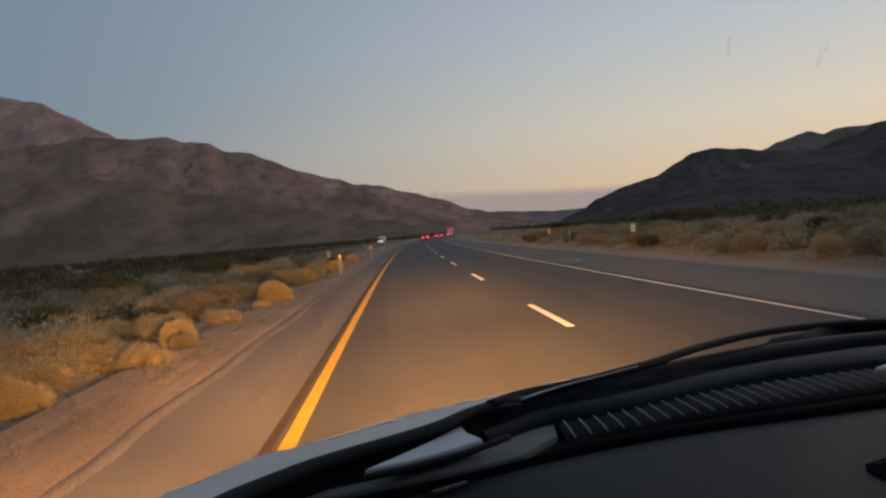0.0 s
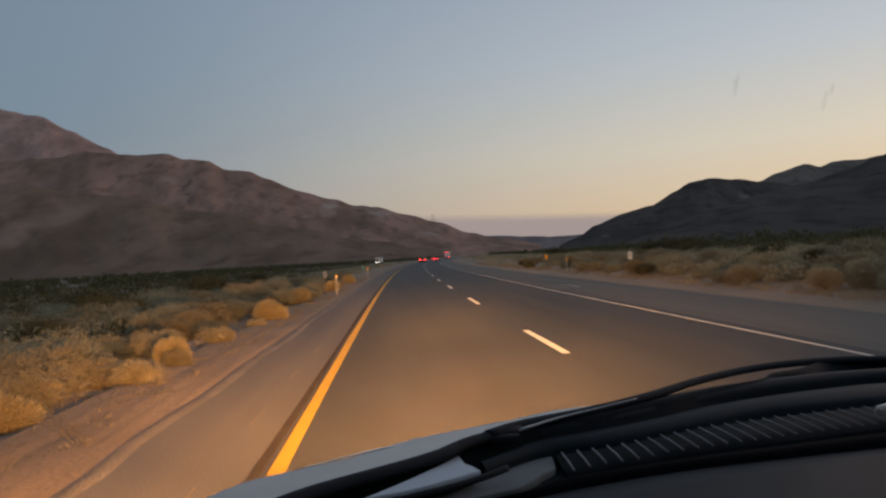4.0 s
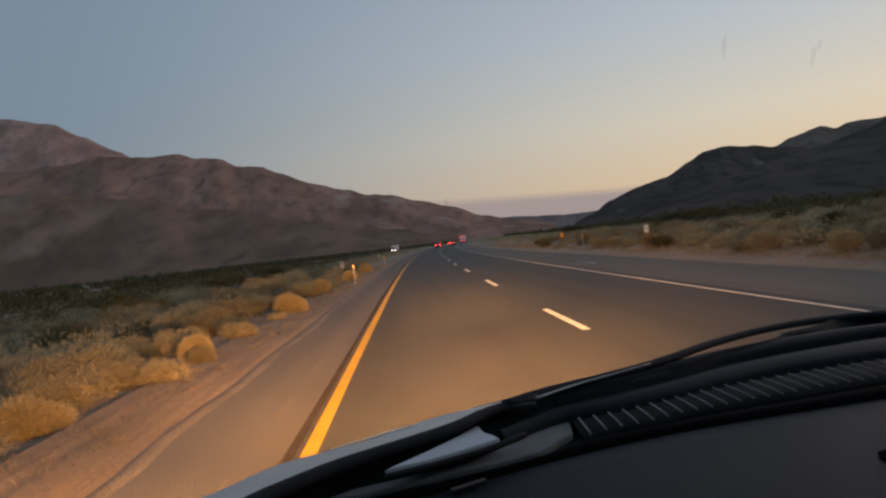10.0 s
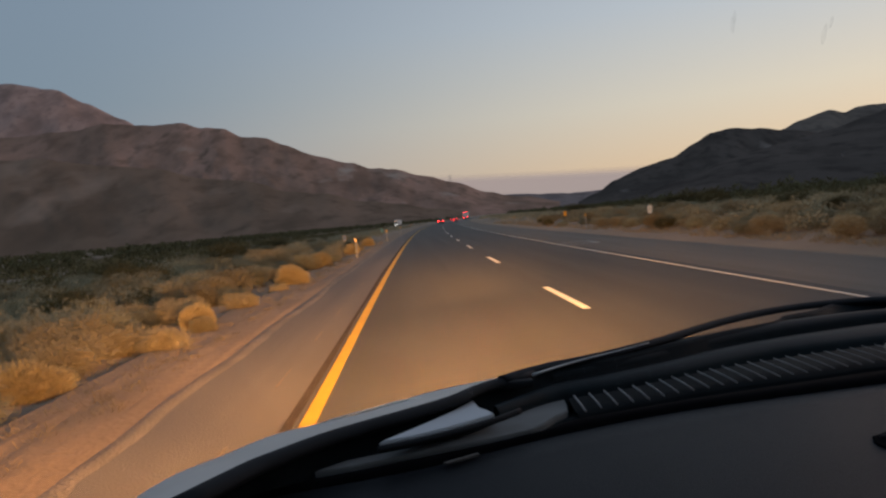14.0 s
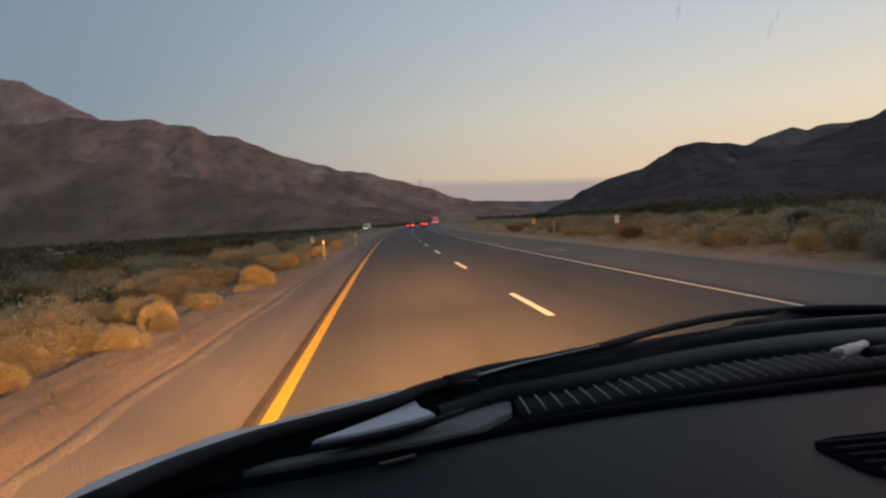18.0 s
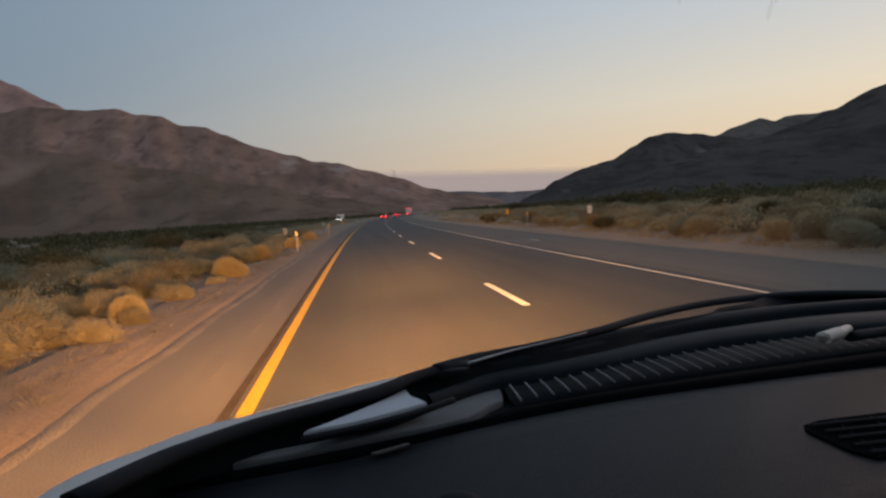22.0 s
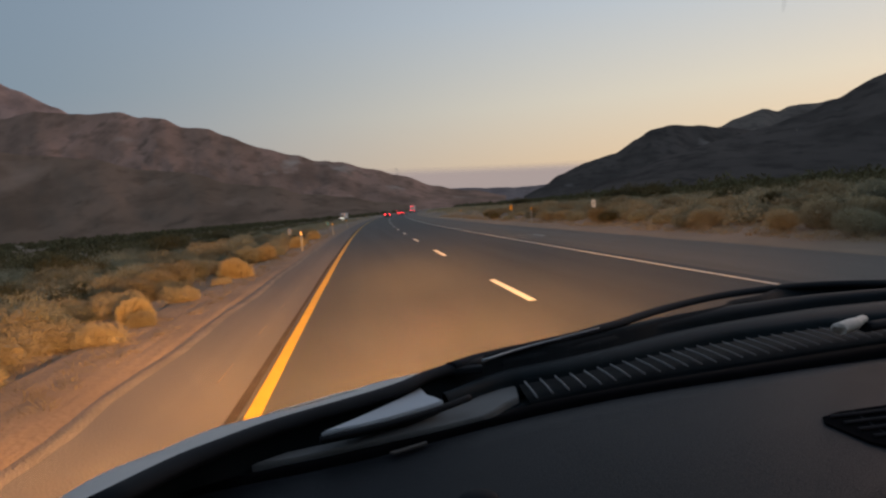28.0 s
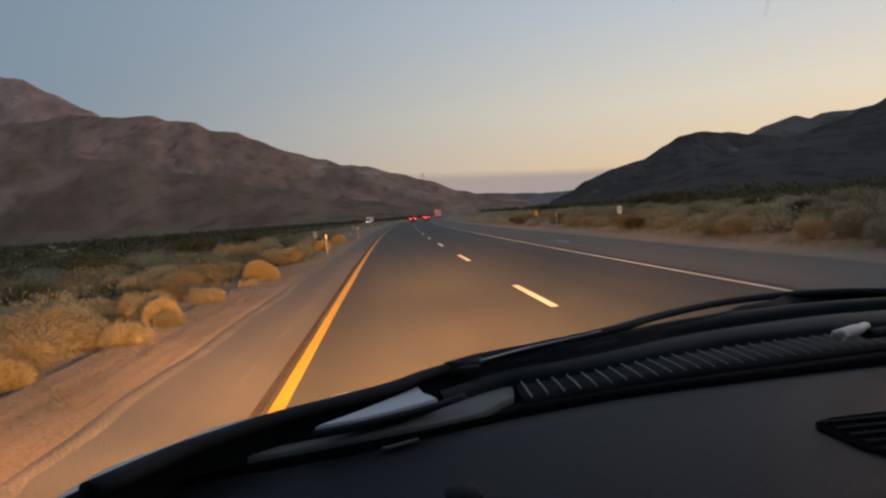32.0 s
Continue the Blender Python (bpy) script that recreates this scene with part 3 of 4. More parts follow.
mountain("hills_behind", [(118, 2.6), (150, 3.5), (180, 2.6), (215, 3.6), (242, 3)], 1500, 2600, M_MT_LEFT, "low brown hills behind the road", seed=40, n_az=120, n_v=16)


def haze_bank():
    """A glowing mauve sheet painted as far haze and land over the end of the valley."""
    verts, faces = [], []
    n = 120
    for i in range(n + 1):
        az = -60 + 150 * i / n
        a = radians(az)
        top = 4900 * math.tan(radians(3.35 + 0.10 * noise.noise((az * 0.12, 0, 0)) - 0.012 * (az - 10)))
        for h in (-20, top * 0.6, top):
            verts.append((4900 * math.sin(a), 4900 * math.cos(a), h))
    for i in range(n):
        for j in range(2):
            faces.append((i * 3 + j, i * 3 + j + 1, i * 3 + j + 4, i * 3 + j + 3))
    m = bpy.data.materials.new("glowing_haze")
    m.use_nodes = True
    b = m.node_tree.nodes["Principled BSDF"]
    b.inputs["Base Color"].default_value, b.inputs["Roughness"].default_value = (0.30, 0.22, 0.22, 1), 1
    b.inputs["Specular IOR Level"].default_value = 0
    # emission gives the sheet its haze glow; no lamp stands there
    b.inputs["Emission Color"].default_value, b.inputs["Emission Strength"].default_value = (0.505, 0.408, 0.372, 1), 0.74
    nt = m.node_tree
    tc, sep, rng, mx, tr = [nt.nodes.new(k) for k in ("ShaderNodeTexCoord", "ShaderNodeSeparateXYZ", "ShaderNodeMapRange", "ShaderNodeMixShader", "ShaderNodeBsdfTransparent")]
    nt.links.new(tc.outputs["Object"], sep.inputs[0])
    nt.links.new(sep.outputs["Z"], rng.inputs["Value"])
    rng.interpolation_type = "SMOOTHSTEP"
    rng.inputs["From Min"].default_value, rng.inputs["From Max"].default_value = 205, 275
    nt.links.new(rng.outputs["Result"], mx.inputs[0])
    nt.links.new(b.outputs[0], mx.inputs[1])
    nt.links.new(tr.outputs[0], mx.inputs[2])
    nt.links.new(mx.outputs[0], nt.nodes["Material Output"].inputs[0])
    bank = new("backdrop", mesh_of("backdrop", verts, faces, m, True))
    bank.matrix_world = pose(0, 0, 44, 0, 2.7, 0)       # tilted so its top looks level to the rolled camera
    tagged(bank, "glowing mauve sheet painted as distant haze at the valley's end", "backdrop", kind="structure")


haze_bank()


# ---- the van that carries the camera ----
def build_van():
    van = thing("van", pose(0.48, -0.6, 0), "silver van on the inner lane, seen from its driver's seat", "van")
    base = van.matrix_world.inverted()

    def put(name, bm, mat, parent=van, label=""):
        if isinstance(bm, bmesh.types.BMesh):
            bmesh.ops.transform(bm, matrix=base, verts=bm.verts[:])
        return part(name, bm, mat, parent, label)

    n = 48
    # hood: crest line, an inner edge under the cowl, and a fall to the front
    crest = [p + Vector((0, 0, EYE)) for p in spline([(-0.585, 1.12, -0.47), (-0.562, 1.25, -0.455), (-0.517, 1.365, -0.45), (-0.448, 1.457, -0.45), (-0.368, 1.570, -0.45), (-0.262, 1.636, -0.45), (-0.146, 1.704, -0.45), (-0.014, 1.823, -0.45), (0.136, 1.897, -0.45), (0.300, 1.977, -0.45), (0.46, 2.056, -0.45), (0.75, 2.12, -0.46), (1.10, 2.03, -0.47), (1.42, 1.70, -0.47), (1.54, 1.20, -0.48)], n)]
    inner = [p + Vector((0, 0, EYE)) for p in spline([(-0.50, 0.55, -0.40), (-0.30, 0.66, -0.375), (-0.12, 0.84, -0.365), (0.02, 0.93, -0.36), (0.16, 1.02, -0.36), (0.40, 1.11, -0.36), (0.66, 1.22, -0.36), (0.95, 1.30, -0.36), (1.25, 1.10, -0.37), (1.46, 0.80, -0.39)], n)]
    rows = [[c.lerp(q, f) + Vector((0, 0, 0.03 * math.sin(math.pi * f) * 0.5)) for c, q in zip(crest, inner)] for f in (1.0, 0.8, 0.6, 0.4, 0.2, 0.08)]
    for off, drop in ((0.0, 0.0), (0.02, 0.010), (0.07, 0.05), (0.15, 0.12), (0.22, 0.24), (0.26, 0.38)):
        c = []
        for i, p in enumerate(crest):
            t = (crest[min(i + 1, n - 1)] - crest[max(i - 1, 0)]).normalized()
            q = p + Vector((-t.y, t.x, 0)) * off * (0.35 + 0.65 * max(0, t.x))
            q.z = p.z - drop
            q.x = max(-0.60, min(1.56, q.x))
            c.append(q)
        rows.append(c)
    hood = put("hood", loft(rows), M_SILVER, label="silver painted hood")
    low = [[Vector((v.x, v.y, z)) for v in rows[-1]] for z in (0.70, 0.55, 0.30)]
    put("front_fascia", loft([rows[-1]] + low), M_SILVER)
    up = Vector((0, 0, EYE))

    def run(points, z, count):
        """A smooth line over the cowl at one height, or from one height to another."""
        z0, z1 = z if isinstance(z, tuple) else (z, z)
        k = len(points) - 1
        return [p + up for p in spline([(x, y, z0 + (z1 - z0) * i / k) for i, (x, y) in enumerate(points)], count)]

    def shelf(far, near, steps):
        """A moulded strip between two lines: steps of (share of the way, rise)."""
        return loft([[a.lerp(b, f) + Vector((0, 0, dz)) for a, b in zip(far, near)] for f, dz in steps])

    # pale rod stands in for the glint along the hood's lip
    put("hood_edge", tube(run([(-0.250, 1.632), (-0.158, 1.690), (-0.100, 1.724), (-0.045, 1.740), (0.025, 1.732)], (-0.446, -0.440), 16), lambda s: 0.0018 + 0.0020 * math.sin(3.1 * s), 6, 0.6), M_PALE, hood, "thin pale rod drawn as the glint on the hood's edge")

    # black cowl tray between hood and windscreen
    front = run([(-0.285, 0.60), (-0.227, 0.731), (-0.198, 0.773), (-0.153, 0.825), (-0.116, 0.855), (-0.055, 0.896), (0.013, 0.943), (0.060, 0.998), (0.158, 1.062), (0.284, 1.105), (0.399, 1.160), (0.449, 1.184), (0.518, 1.226),
                 (0.585, 1.256), (0.657, 1.288), (0.700, 1.334), (0.773, 1.362), (0.86, 1.43), (0.95, 1.452), (1.04, 1.392), (1.13, 1.315), (1.36, 1.12)], -0.244, 72)
    rear = run([(-0.30, 0.66), (-0.20, 0.775), (-0.141, 0.800), (-0.053, 0.826), (0.010, 0.845), (0.077, 0.866), (0.135, 0.888), (0.178, 0.918), (0.234, 0.932), (0.319, 0.952), (0.408, 0.970), (0.500, 0.985), (0.598, 1.001), (0.701, 1.016), (0.807, 1.029), (0.90, 1.036), (1.10, 1.02), (1.40, 0.92)], -0.286, 72)
    cowl = put("cowl_tray", shelf(front, rear, ((0.0, -0.10), (0.0, -0.012), (0.015, 0.0), (0.05, -0.004), (0.16, -0.030), (0.45, -0.034), (0.80, -0.012), (1.0, 0.0), (1.0, -0.09))), M_BLACK, label="black plastic cowl below the windscreen")

    # hood corner, sky reflection painted in, and grey plastic cover beside the wiper root
    put("hood_corner", slab([(-0.075, 0.819), (-0.045, 0.850), (-0.015, 0.883), (0.020, 0.925), (0.052, 0.970), (0.055, 0.945), (0.058, 0.927), (0.066, 0.914), (0.074, 0.892), (0.056, 0.880), (0.034, 0.866), (0.006, 0.849), (-0.030, 0.832)], EYE - 0.257, 0.010, 0.0015), M_SHEENPAINT, cowl, "pale corner of the hood, sky reflection put in its colour")
    put("cover_rim", tube(run([(-0.075, 0.806), (-0.02, 0.826), (0.034, 0.853), (0.075, 0.880), (0.110, 0.910)], -0.262, 20), 0.0042, 6), M_RUBBER, cowl, "black rubber edging")
    put("cowl_cover", slab([(-0.152, 0.803), (-0.116, 0.832), (-0.055, 0.850), (-0.016, 0.861), (0.023, 0.874), (0.056, 0.901), (0.091, 0.937), (0.133, 0.978), (0.168, 1.000), (0.190, 1.010), (0.186, 0.975), (0.181, 0.947), (0.158, 0.924), (0.141, 0.901), (0.120, 0.880), (0.077, 0.863), (0.010, 0.843), (-0.053, 0.824), (-0.111, 0.806)], EYE - 0.279, 0.010, 0.0015), M_GREY, cowl, "smooth grey plastic cover")

    # stepped ledges over the grille
    lip_far = run([(0.078, 0.945), (0.175, 1.030), (0.267, 1.064), (0.370, 1.106), (0.490, 1.167), (0.615, 1.211), (0.741, 1.240), (0.865, 1.256), (1.05, 1.236), (1.25, 1.15)], (-0.262, -0.262), 48)
    lip_near = run([(0.084, 0.930), (0.169, 0.998), (0.257, 1.022), (0.353, 1.056), (0.461, 1.099), (0.578, 1.138), (0.690, 1.154), (0.802, 1.162), (0.975, 1.147), (1.17, 1.07)], (-0.266, -0.266), 48)
    put("cowl_ledge", shelf(lip_far, lip_near, ((0.0, -0.03), (0.0, -0.004), (0.06, 0.001), (0.5, 0.003), (0.9, 0.0), (1.0, -0.006), (1.0, -0.03))), M_LIP, cowl, "smooth blue-black plastic ledge")
    mid_far = [a + Vector((-0.012, 0.052 + 0.022 * min(1, i / 24), 0.012)) for i, a in enumerate(lip_far)]
    mid_near = [a + Vector((-0.004, 0.016 + 0.012 * min(1, i / 24), 0.009)) for i, a in enumerate(lip_far)]
    put("cowl_ledge", shelf(mid_far[6:], mid_near[6:], ((0.0, -0.03), (0.0, -0.004), (0.08, 0.001), (0.5, 0.004), (0.9, 0.001), (1.0, -0.005), (1.0, -0.03))), M_LEDGE, cowl, "dull black upper ledge")

    # air intake grille with upright ribs
    gt = run([(0.192, 0.990), (0.245, 1.003), (0.290, 1.016), (0.339, 1.036), (0.392, 1.058), (0.433, 1.074), (0.519, 1.098), (0.630, 1.118), (0.763, 1.135), (0.90, 1.125), (1.10, 1.06)], -0.270, 60)
    gb = run([(0.192, 0.925), (0.251, 0.947), (0.298, 0.957), (0.352, 0.975), (0.402, 0.984), (0.450, 0.994), (0.526, 1.002), (0.645, 1.020), (0.761, 1.034), (0.90, 1.045), (1.10, 1.02)], -0.280, 60)
    grille = put("intake_grille", shelf(gt, gb, ((0.0, -0.03), (0.0, -0.004), (0.5, -0.006), (1.0, -0.002), (1.0, -0.03))), M_BLACK, label="black slotted air intake grille")
    for i in range(30):
        x = 0.200 + 0.0236 * i
        lean = 0.004 + 0.012 * min(1, i / 9)
        a = min(gt, key=lambda p: abs(p.x - x)).copy()
        b = min(gb, key=lambda p: abs(p.x - x - lean)).copy()
        a.x, b.x = x, x + lean
        ln = b - a
        bm = tube([a + ln * 0.04, a + ln * 0.5 + Vector((0, 0, 0.001)), a + ln * (0.91 - 0.004 * i)], 0.00145 - 0.000038 * i, 5)      # ribs thinned along the grille to imitate the light fading on them
        put("rib", bm, M_RIB, grille)

    # wiper: root, arm, blade that stands clear of the cowl, and its bright edge
    wiper = put("wiper_arm", tube(run([(-0.262, 0.66), (-0.214, 0.742), (-0.183, 0.778), (-0.140, 0.822), (-0.100, 0.852), (-0.045, 0.888), (0.020, 0.936), (0.070, 0.992), (0.150, 1.046)], (-0.252, -0.246), 28), lambda s: 0.016 - 0.004 * s, 10, 0.6), M_RUBBER, label="black wiper arm")
    put("wiper_rod", tube(run([(0.100, 1.010), (0.158, 1.058), (0.284, 1.119), (0.405, 1.196), (0.510, 1.281), (0.590, 1.337), (0.690, 1.392), (0.800, 1.425), (0.93, 1.425), (1.05, 1.360), (1.20, 1.22)], (-0.242, -0.248), 48), lambda s: 0.0105 + 0.003 * s, 8, 0.6), M_RUBBER, wiper, "black wiper blade standing clear of the cowl")
    put("wiper_joint", box(0.122, 1.010, EYE - 0.250, 0.046, 0.016, 0.011, 0.003), M_RUBBER, wiper, "black hinge block")
    put("wiper_edge", tube(run([(0.146, 1.011), (0.216, 1.066), (0.279, 1.105), (0.372, 1.163)], -0.239, 16), lambda s: 0.0022 - 0.0012 * s, 6), M_STEEL, wiper, "thin bright metal edge")
    knob = put("wiper_pivot", tube(run([(0.664, 0.967), (0.667, 0.969), (0.690, 0.980), (0.709, 0.990), (0.728, 1.003), (0.731, 1.006)], (-0.240, -0.236), 18), lambda s: 0.0115 if 0.1 < s < 0.55 else (0.0055 if s < 0.1 else 0.0088 - 0.003 * (s - 0.55)), 8, 0.8), M_CREAM, label="cream plastic wiper pivot cap")
    put("pivot_arm", tube(run([(0.722, 0.990), (0.80, 1.010), (0.92, 1.035), (1.15, 1.03)], (-0.246, -0.25), 14), lambda s: 0.013, 8, 0.6), M_RUBBER, knob, "black arm")

    # dashboard top, defroster vent, sensor and the lower panel
    edge = run([(-0.60, 0.42), (-0.36, 0.64), (-0.22, 0.755), (-0.093, 0.792), (-0.016, 0.814), (0.076, 0.852), (0.148, 0.880), (0.226, 0.905), (0.309, 0.926), (0.395, 0.940), (0.481, 0.949), (0.571, 0.958), (0.667, 0.966), (0.762, 0.973), (0.90, 0.975), (1.15, 0.94), (1.50, 0.80)], -0.288, 60)

    def dash_at(x, y, lift=0.0):
        """Point on the dashboard top, which falls towards the seats."""
        e = min(edge, key=lambda p: abs(p.x - x))
        return Vector((x, y, e.z - 0.17 * (e.y - y) + lift))
    dash_rows = [[p + Vector((0, 0, -0.05)) for p in edge], [p + Vector((0, 0, -0.004)) for p in edge]]
    for f in (0.02, 0.12, 0.3, 0.5, 0.7, 0.88, 0.97, 1.0):
        row = []
        for p in edge:
            y1 = min(0.652 + 0.45 * (p.x - 0.52), 0.70, p.y - 0.06)
            row.append(dash_at(p.x, p.y + (y1 - p.y) * f, 0.003 * math.sin(math.pi * f) - (0.010 if f == 1.0 else 0)))
        dash_rows.append(row)
    dash = put("dashboard", loft(dash_rows), M_DASH, label="charcoal moulded plastic dashboard top")
    # matte black strip paints the shadow gap at the seal before the dash
    put("dash_seal", shelf(run([(-0.30, 0.685), (-0.20, 0.768), (-0.12, 0.798), (-0.053, 0.820), (0.010, 0.840), (0.077, 0.862), (0.135, 0.885), (0.178, 0.918), (0.234, 0.934), (0.319, 0.954), (0.408, 0.972), (0.500, 0.987), (0.598, 1.003), (0.701, 1.018), (0.807, 1.031), (0.90, 1.038), (1.10, 1.02), (1.40, 0.92)], -0.284, 60), edge, ((0.0, -0.012), (0.0, 0.0), (0.5, 0.004), (1.0, 0.004), (1.02, -0.006))), M_GAPBLACK, dash, "black seal strip along the front edge, shadow gap put in its colour")
    last = dash_rows[-1]
    put("lower_panel", loft([last, [p + Vector((0, -0.03, -0.012)) for p in last], [p + Vector((0, -0.16, -0.05)) for p in last], [p + Vector((0, -0.20, -0.30)) for p in last]]), M_DASHLOW, dash, "lighter grey lower dash panel")
    vent = put("defroster_vent", slab([dash_at(x, y, 0.0050) for x, y in ((0.524, 0.812), (0.552, 0.821), (0.66, 0.827), (0.98, 0.824), (0.98, 0.731), (0.62, 0.728), (0.556, 0.725), (0.536, 0.745), (0.517, 0.795))], 0, 0.02, 0.002), M_GAPBLACK, dash, "black slotted defroster vent")
    for i in range(5):
        y = 0.806 - 0.0172 * i
        a, c = dash_at(0.532 + 0.006 * i, y, 0.006), dash_at(0.972, y + 0.003, 0.006)
        put("slat", tube([a, a.lerp(c, 0.5), c], 0.0036, 6, 0.6), M_SLAT, vent)
    for i in range(9):
        a, c = dash_at(0.570 + 0.048 * i, 0.817, 0.003), dash_at(0.566 + 0.048 * i, 0.733, 0.003)
        put("vent_bar", tube([a, a.lerp(c, 0.5), c], 0.0028, 5), M_RUBBER, vent)
    bm = bmesh.new()
    bmesh.ops.create_uvsphere(bm, u_segments=16, v_segments=8, radius=0.020, matrix=Matrix.Translation(dash_at(0.083, 0.711)) @ Matrix.Diagonal((1.1, 1.0, 0.5, 1)))
    for f in bm.faces:
        f.smooth = True
    put("light_sensor", bm, M_RUBBER, dash, "small black dome sensor")
    put("vin_plate", slab([(0.000, 0.806), (0.022, 0.817), (0.043, 0.828), (0.045, 0.822), (0.005, 0.800)], EYE - 0.2845, 0.002, 0.0), M_DASHLOW, dash, "small dull metal plate")

    # windscreen with grime
    def screen(s, t):
        """Point on the glass: s across, t up."""
        x = -0.62 + 2.2 * s
        y = 1.03 - 0.32 * abs(2 * s - 1) ** 2.2 - 0.72 * t
        return Vector((x, y, EYE - 0.285 + 0.74 * t))
    g = bpy.data.materials.new("windscreen_glass")
    g.use_nodes = True
    nt = g.node_tree
    nt.nodes.clear()
    o, mx, tr, gl, fr = [nt.nodes.new(k) for k in ("ShaderNodeOutputMaterial", "ShaderNodeMixShader", "ShaderNodeBsdfTransparent", "ShaderNodeBsdfGlossy", "ShaderNodeMath")]
    lw = nt.nodes.new("ShaderNodeFresnel")
    lw.inputs["IOR"].default_value = 1.25
    fr.operation = "MULTIPLY"
    fr.inputs[1].default_value = 0.015
    tr.inputs["Color"].default_value = (0.97, 0.98, 0.98, 1)
    gl.inputs["Roughness"].default_value = 0.03
    nt.links.new(lw.outputs[0], fr.inputs[0])
    nt.links.new(fr.outputs[0], mx.inputs[0])
    nt.links.new(tr.outputs[0], mx.inputs[1])
    nt.links.new(gl.outputs[0], mx.inputs[2])
    nt.links.new(mx.outputs[0], o.inputs[0])
    glass = put("windscreen", loft([[screen(i / 24, j / 12) for i in range(25)] for j in range(13)]), g, label="slightly dirty windscreen")
    glass.visible_shadow = False
    for (dx, dz, w, h, tilt) in ((0.474, 0.251, 0.0034, 0.014, 4), (0.478, 0.262, 0.0024, 0.010, 8), (0.610, 0.226, 0.0040, 0.017, 16), (0.622, 0.243, 0.0030, 0.010, 20), (0.627, 0.047, 0.0055, 0.007, 0)):
        # where that sight line meets the glass
        k = 0.75
        for _ in range(30):
            s = (dx * k + 0.62) / 2.2
            t = (dz * k + 0.285) / 0.74
            k += (screen(s, t).y - k) * 0.5
        c = screen((dx * k + 0.62) / 2.2, (dz * k + 0.285) / 0.74) + Vector((0, -0.004, 0))
        bm = bmesh.new()
        bmesh.ops.create_uvsphere(bm, u_segments=10, v_segments=6, radius=1, matrix=Matrix.Translation(c) @ Euler((0, radians(tilt), 0)).to_matrix().to_4x4() @ Matrix.Diagonal((w * 0.6, 0.0006, h * 0.6, 1)))
        put("grime_spot", bm, M_GRIME, glass)

    # plain unseen shell closes the cabin, shades the dash: roof, pillars, doors, floor, back
    shell = bmesh.new()
    box(0.48, -1.05, 1.99, 1.95, 2.75, 0.06, 0.02, 2, shell)
    box(0.48, -2.42, 1.10, 1.95, 0.06, 1.75, 0.02, 2, shell)
    for sx in (-0.53, 1.49):
        box(sx, -0.95, 0.75, 0.06, 2.95, 0.90, 0.02, 2, shell)
        for py in (-2.30, -1.10, -0.35):
            box(sx, py, 1.55, 0.06, 0.12, 0.86, 0.015, 2, shell)
    box(0.48, -0.4, 0.34, 1.95, 4.0, 0.08, 0.02, 2, shell)
    put("body_shell", shell, M_SILVER, label="plain silver body shell")
    put("headliner", box(0.48, -1.05, 1.945, 1.85, 2.6, 0.02), M_LINER)
    for sx, nm in ((-0.56, "left"), (1.52, "right")):
        put("a_pillar", tube([Vector((sx, 0.74, EYE - 0.30)), Vector((sx + (0.02 if sx < 0 else -0.02), 0.36, 1.63)), Vector((sx + (0.04 if sx < 0 else -0.04), 0.10, 1.97))], 0.045, 8), M_LINER)
        for wy in (1.25, -1.75):
            wheel = put("wheel", cyl(sx * 0.97 + 0.014, wy, 0.345, 0.345, 0.22, "X", 28, bevel=0.03), M_RUBBER, label="black tyre on a steel rim")
            put("rim", cyl(sx * 0.97 + 0.014, wy, 0.345, 0.21, 0.232, "X", 20, bevel=0.015), M_CHROME, wheel)
    for hx in (-0.22, 1.18):
        put("headlight", box(hx, 2.10, 0.82, 0.34, 0.10, 0.20, 0.04, 3), M_GLASSDARK, label="clear headlamp lens")
    return van


M_GRIME = bpy.data.materials.new("windscreen_grime")
M_GRIME.use_nodes = True
gt_nodes = M_GRIME.node_tree
gm, gtr = gt_nodes.nodes.new("ShaderNodeMixShader"), gt_nodes.nodes.new("ShaderNodeBsdfTransparent")
gt_nodes.nodes["Principled BSDF"].inputs["Base Color"].default_value = (0.5, 0.5, 0.5, 1)
gm.inputs[0].default_value = 0.045
gt_nodes.links.new(gtr.outputs[0], gm.inputs[1])
gt_nodes.links.new(gt_nodes.nodes["Principled BSDF"].outputs[0], gm.inputs[2])
gt_nodes.links.new(gm.outputs[0], gt_nodes.nodes["Material Output"].inputs[0])
build_van()


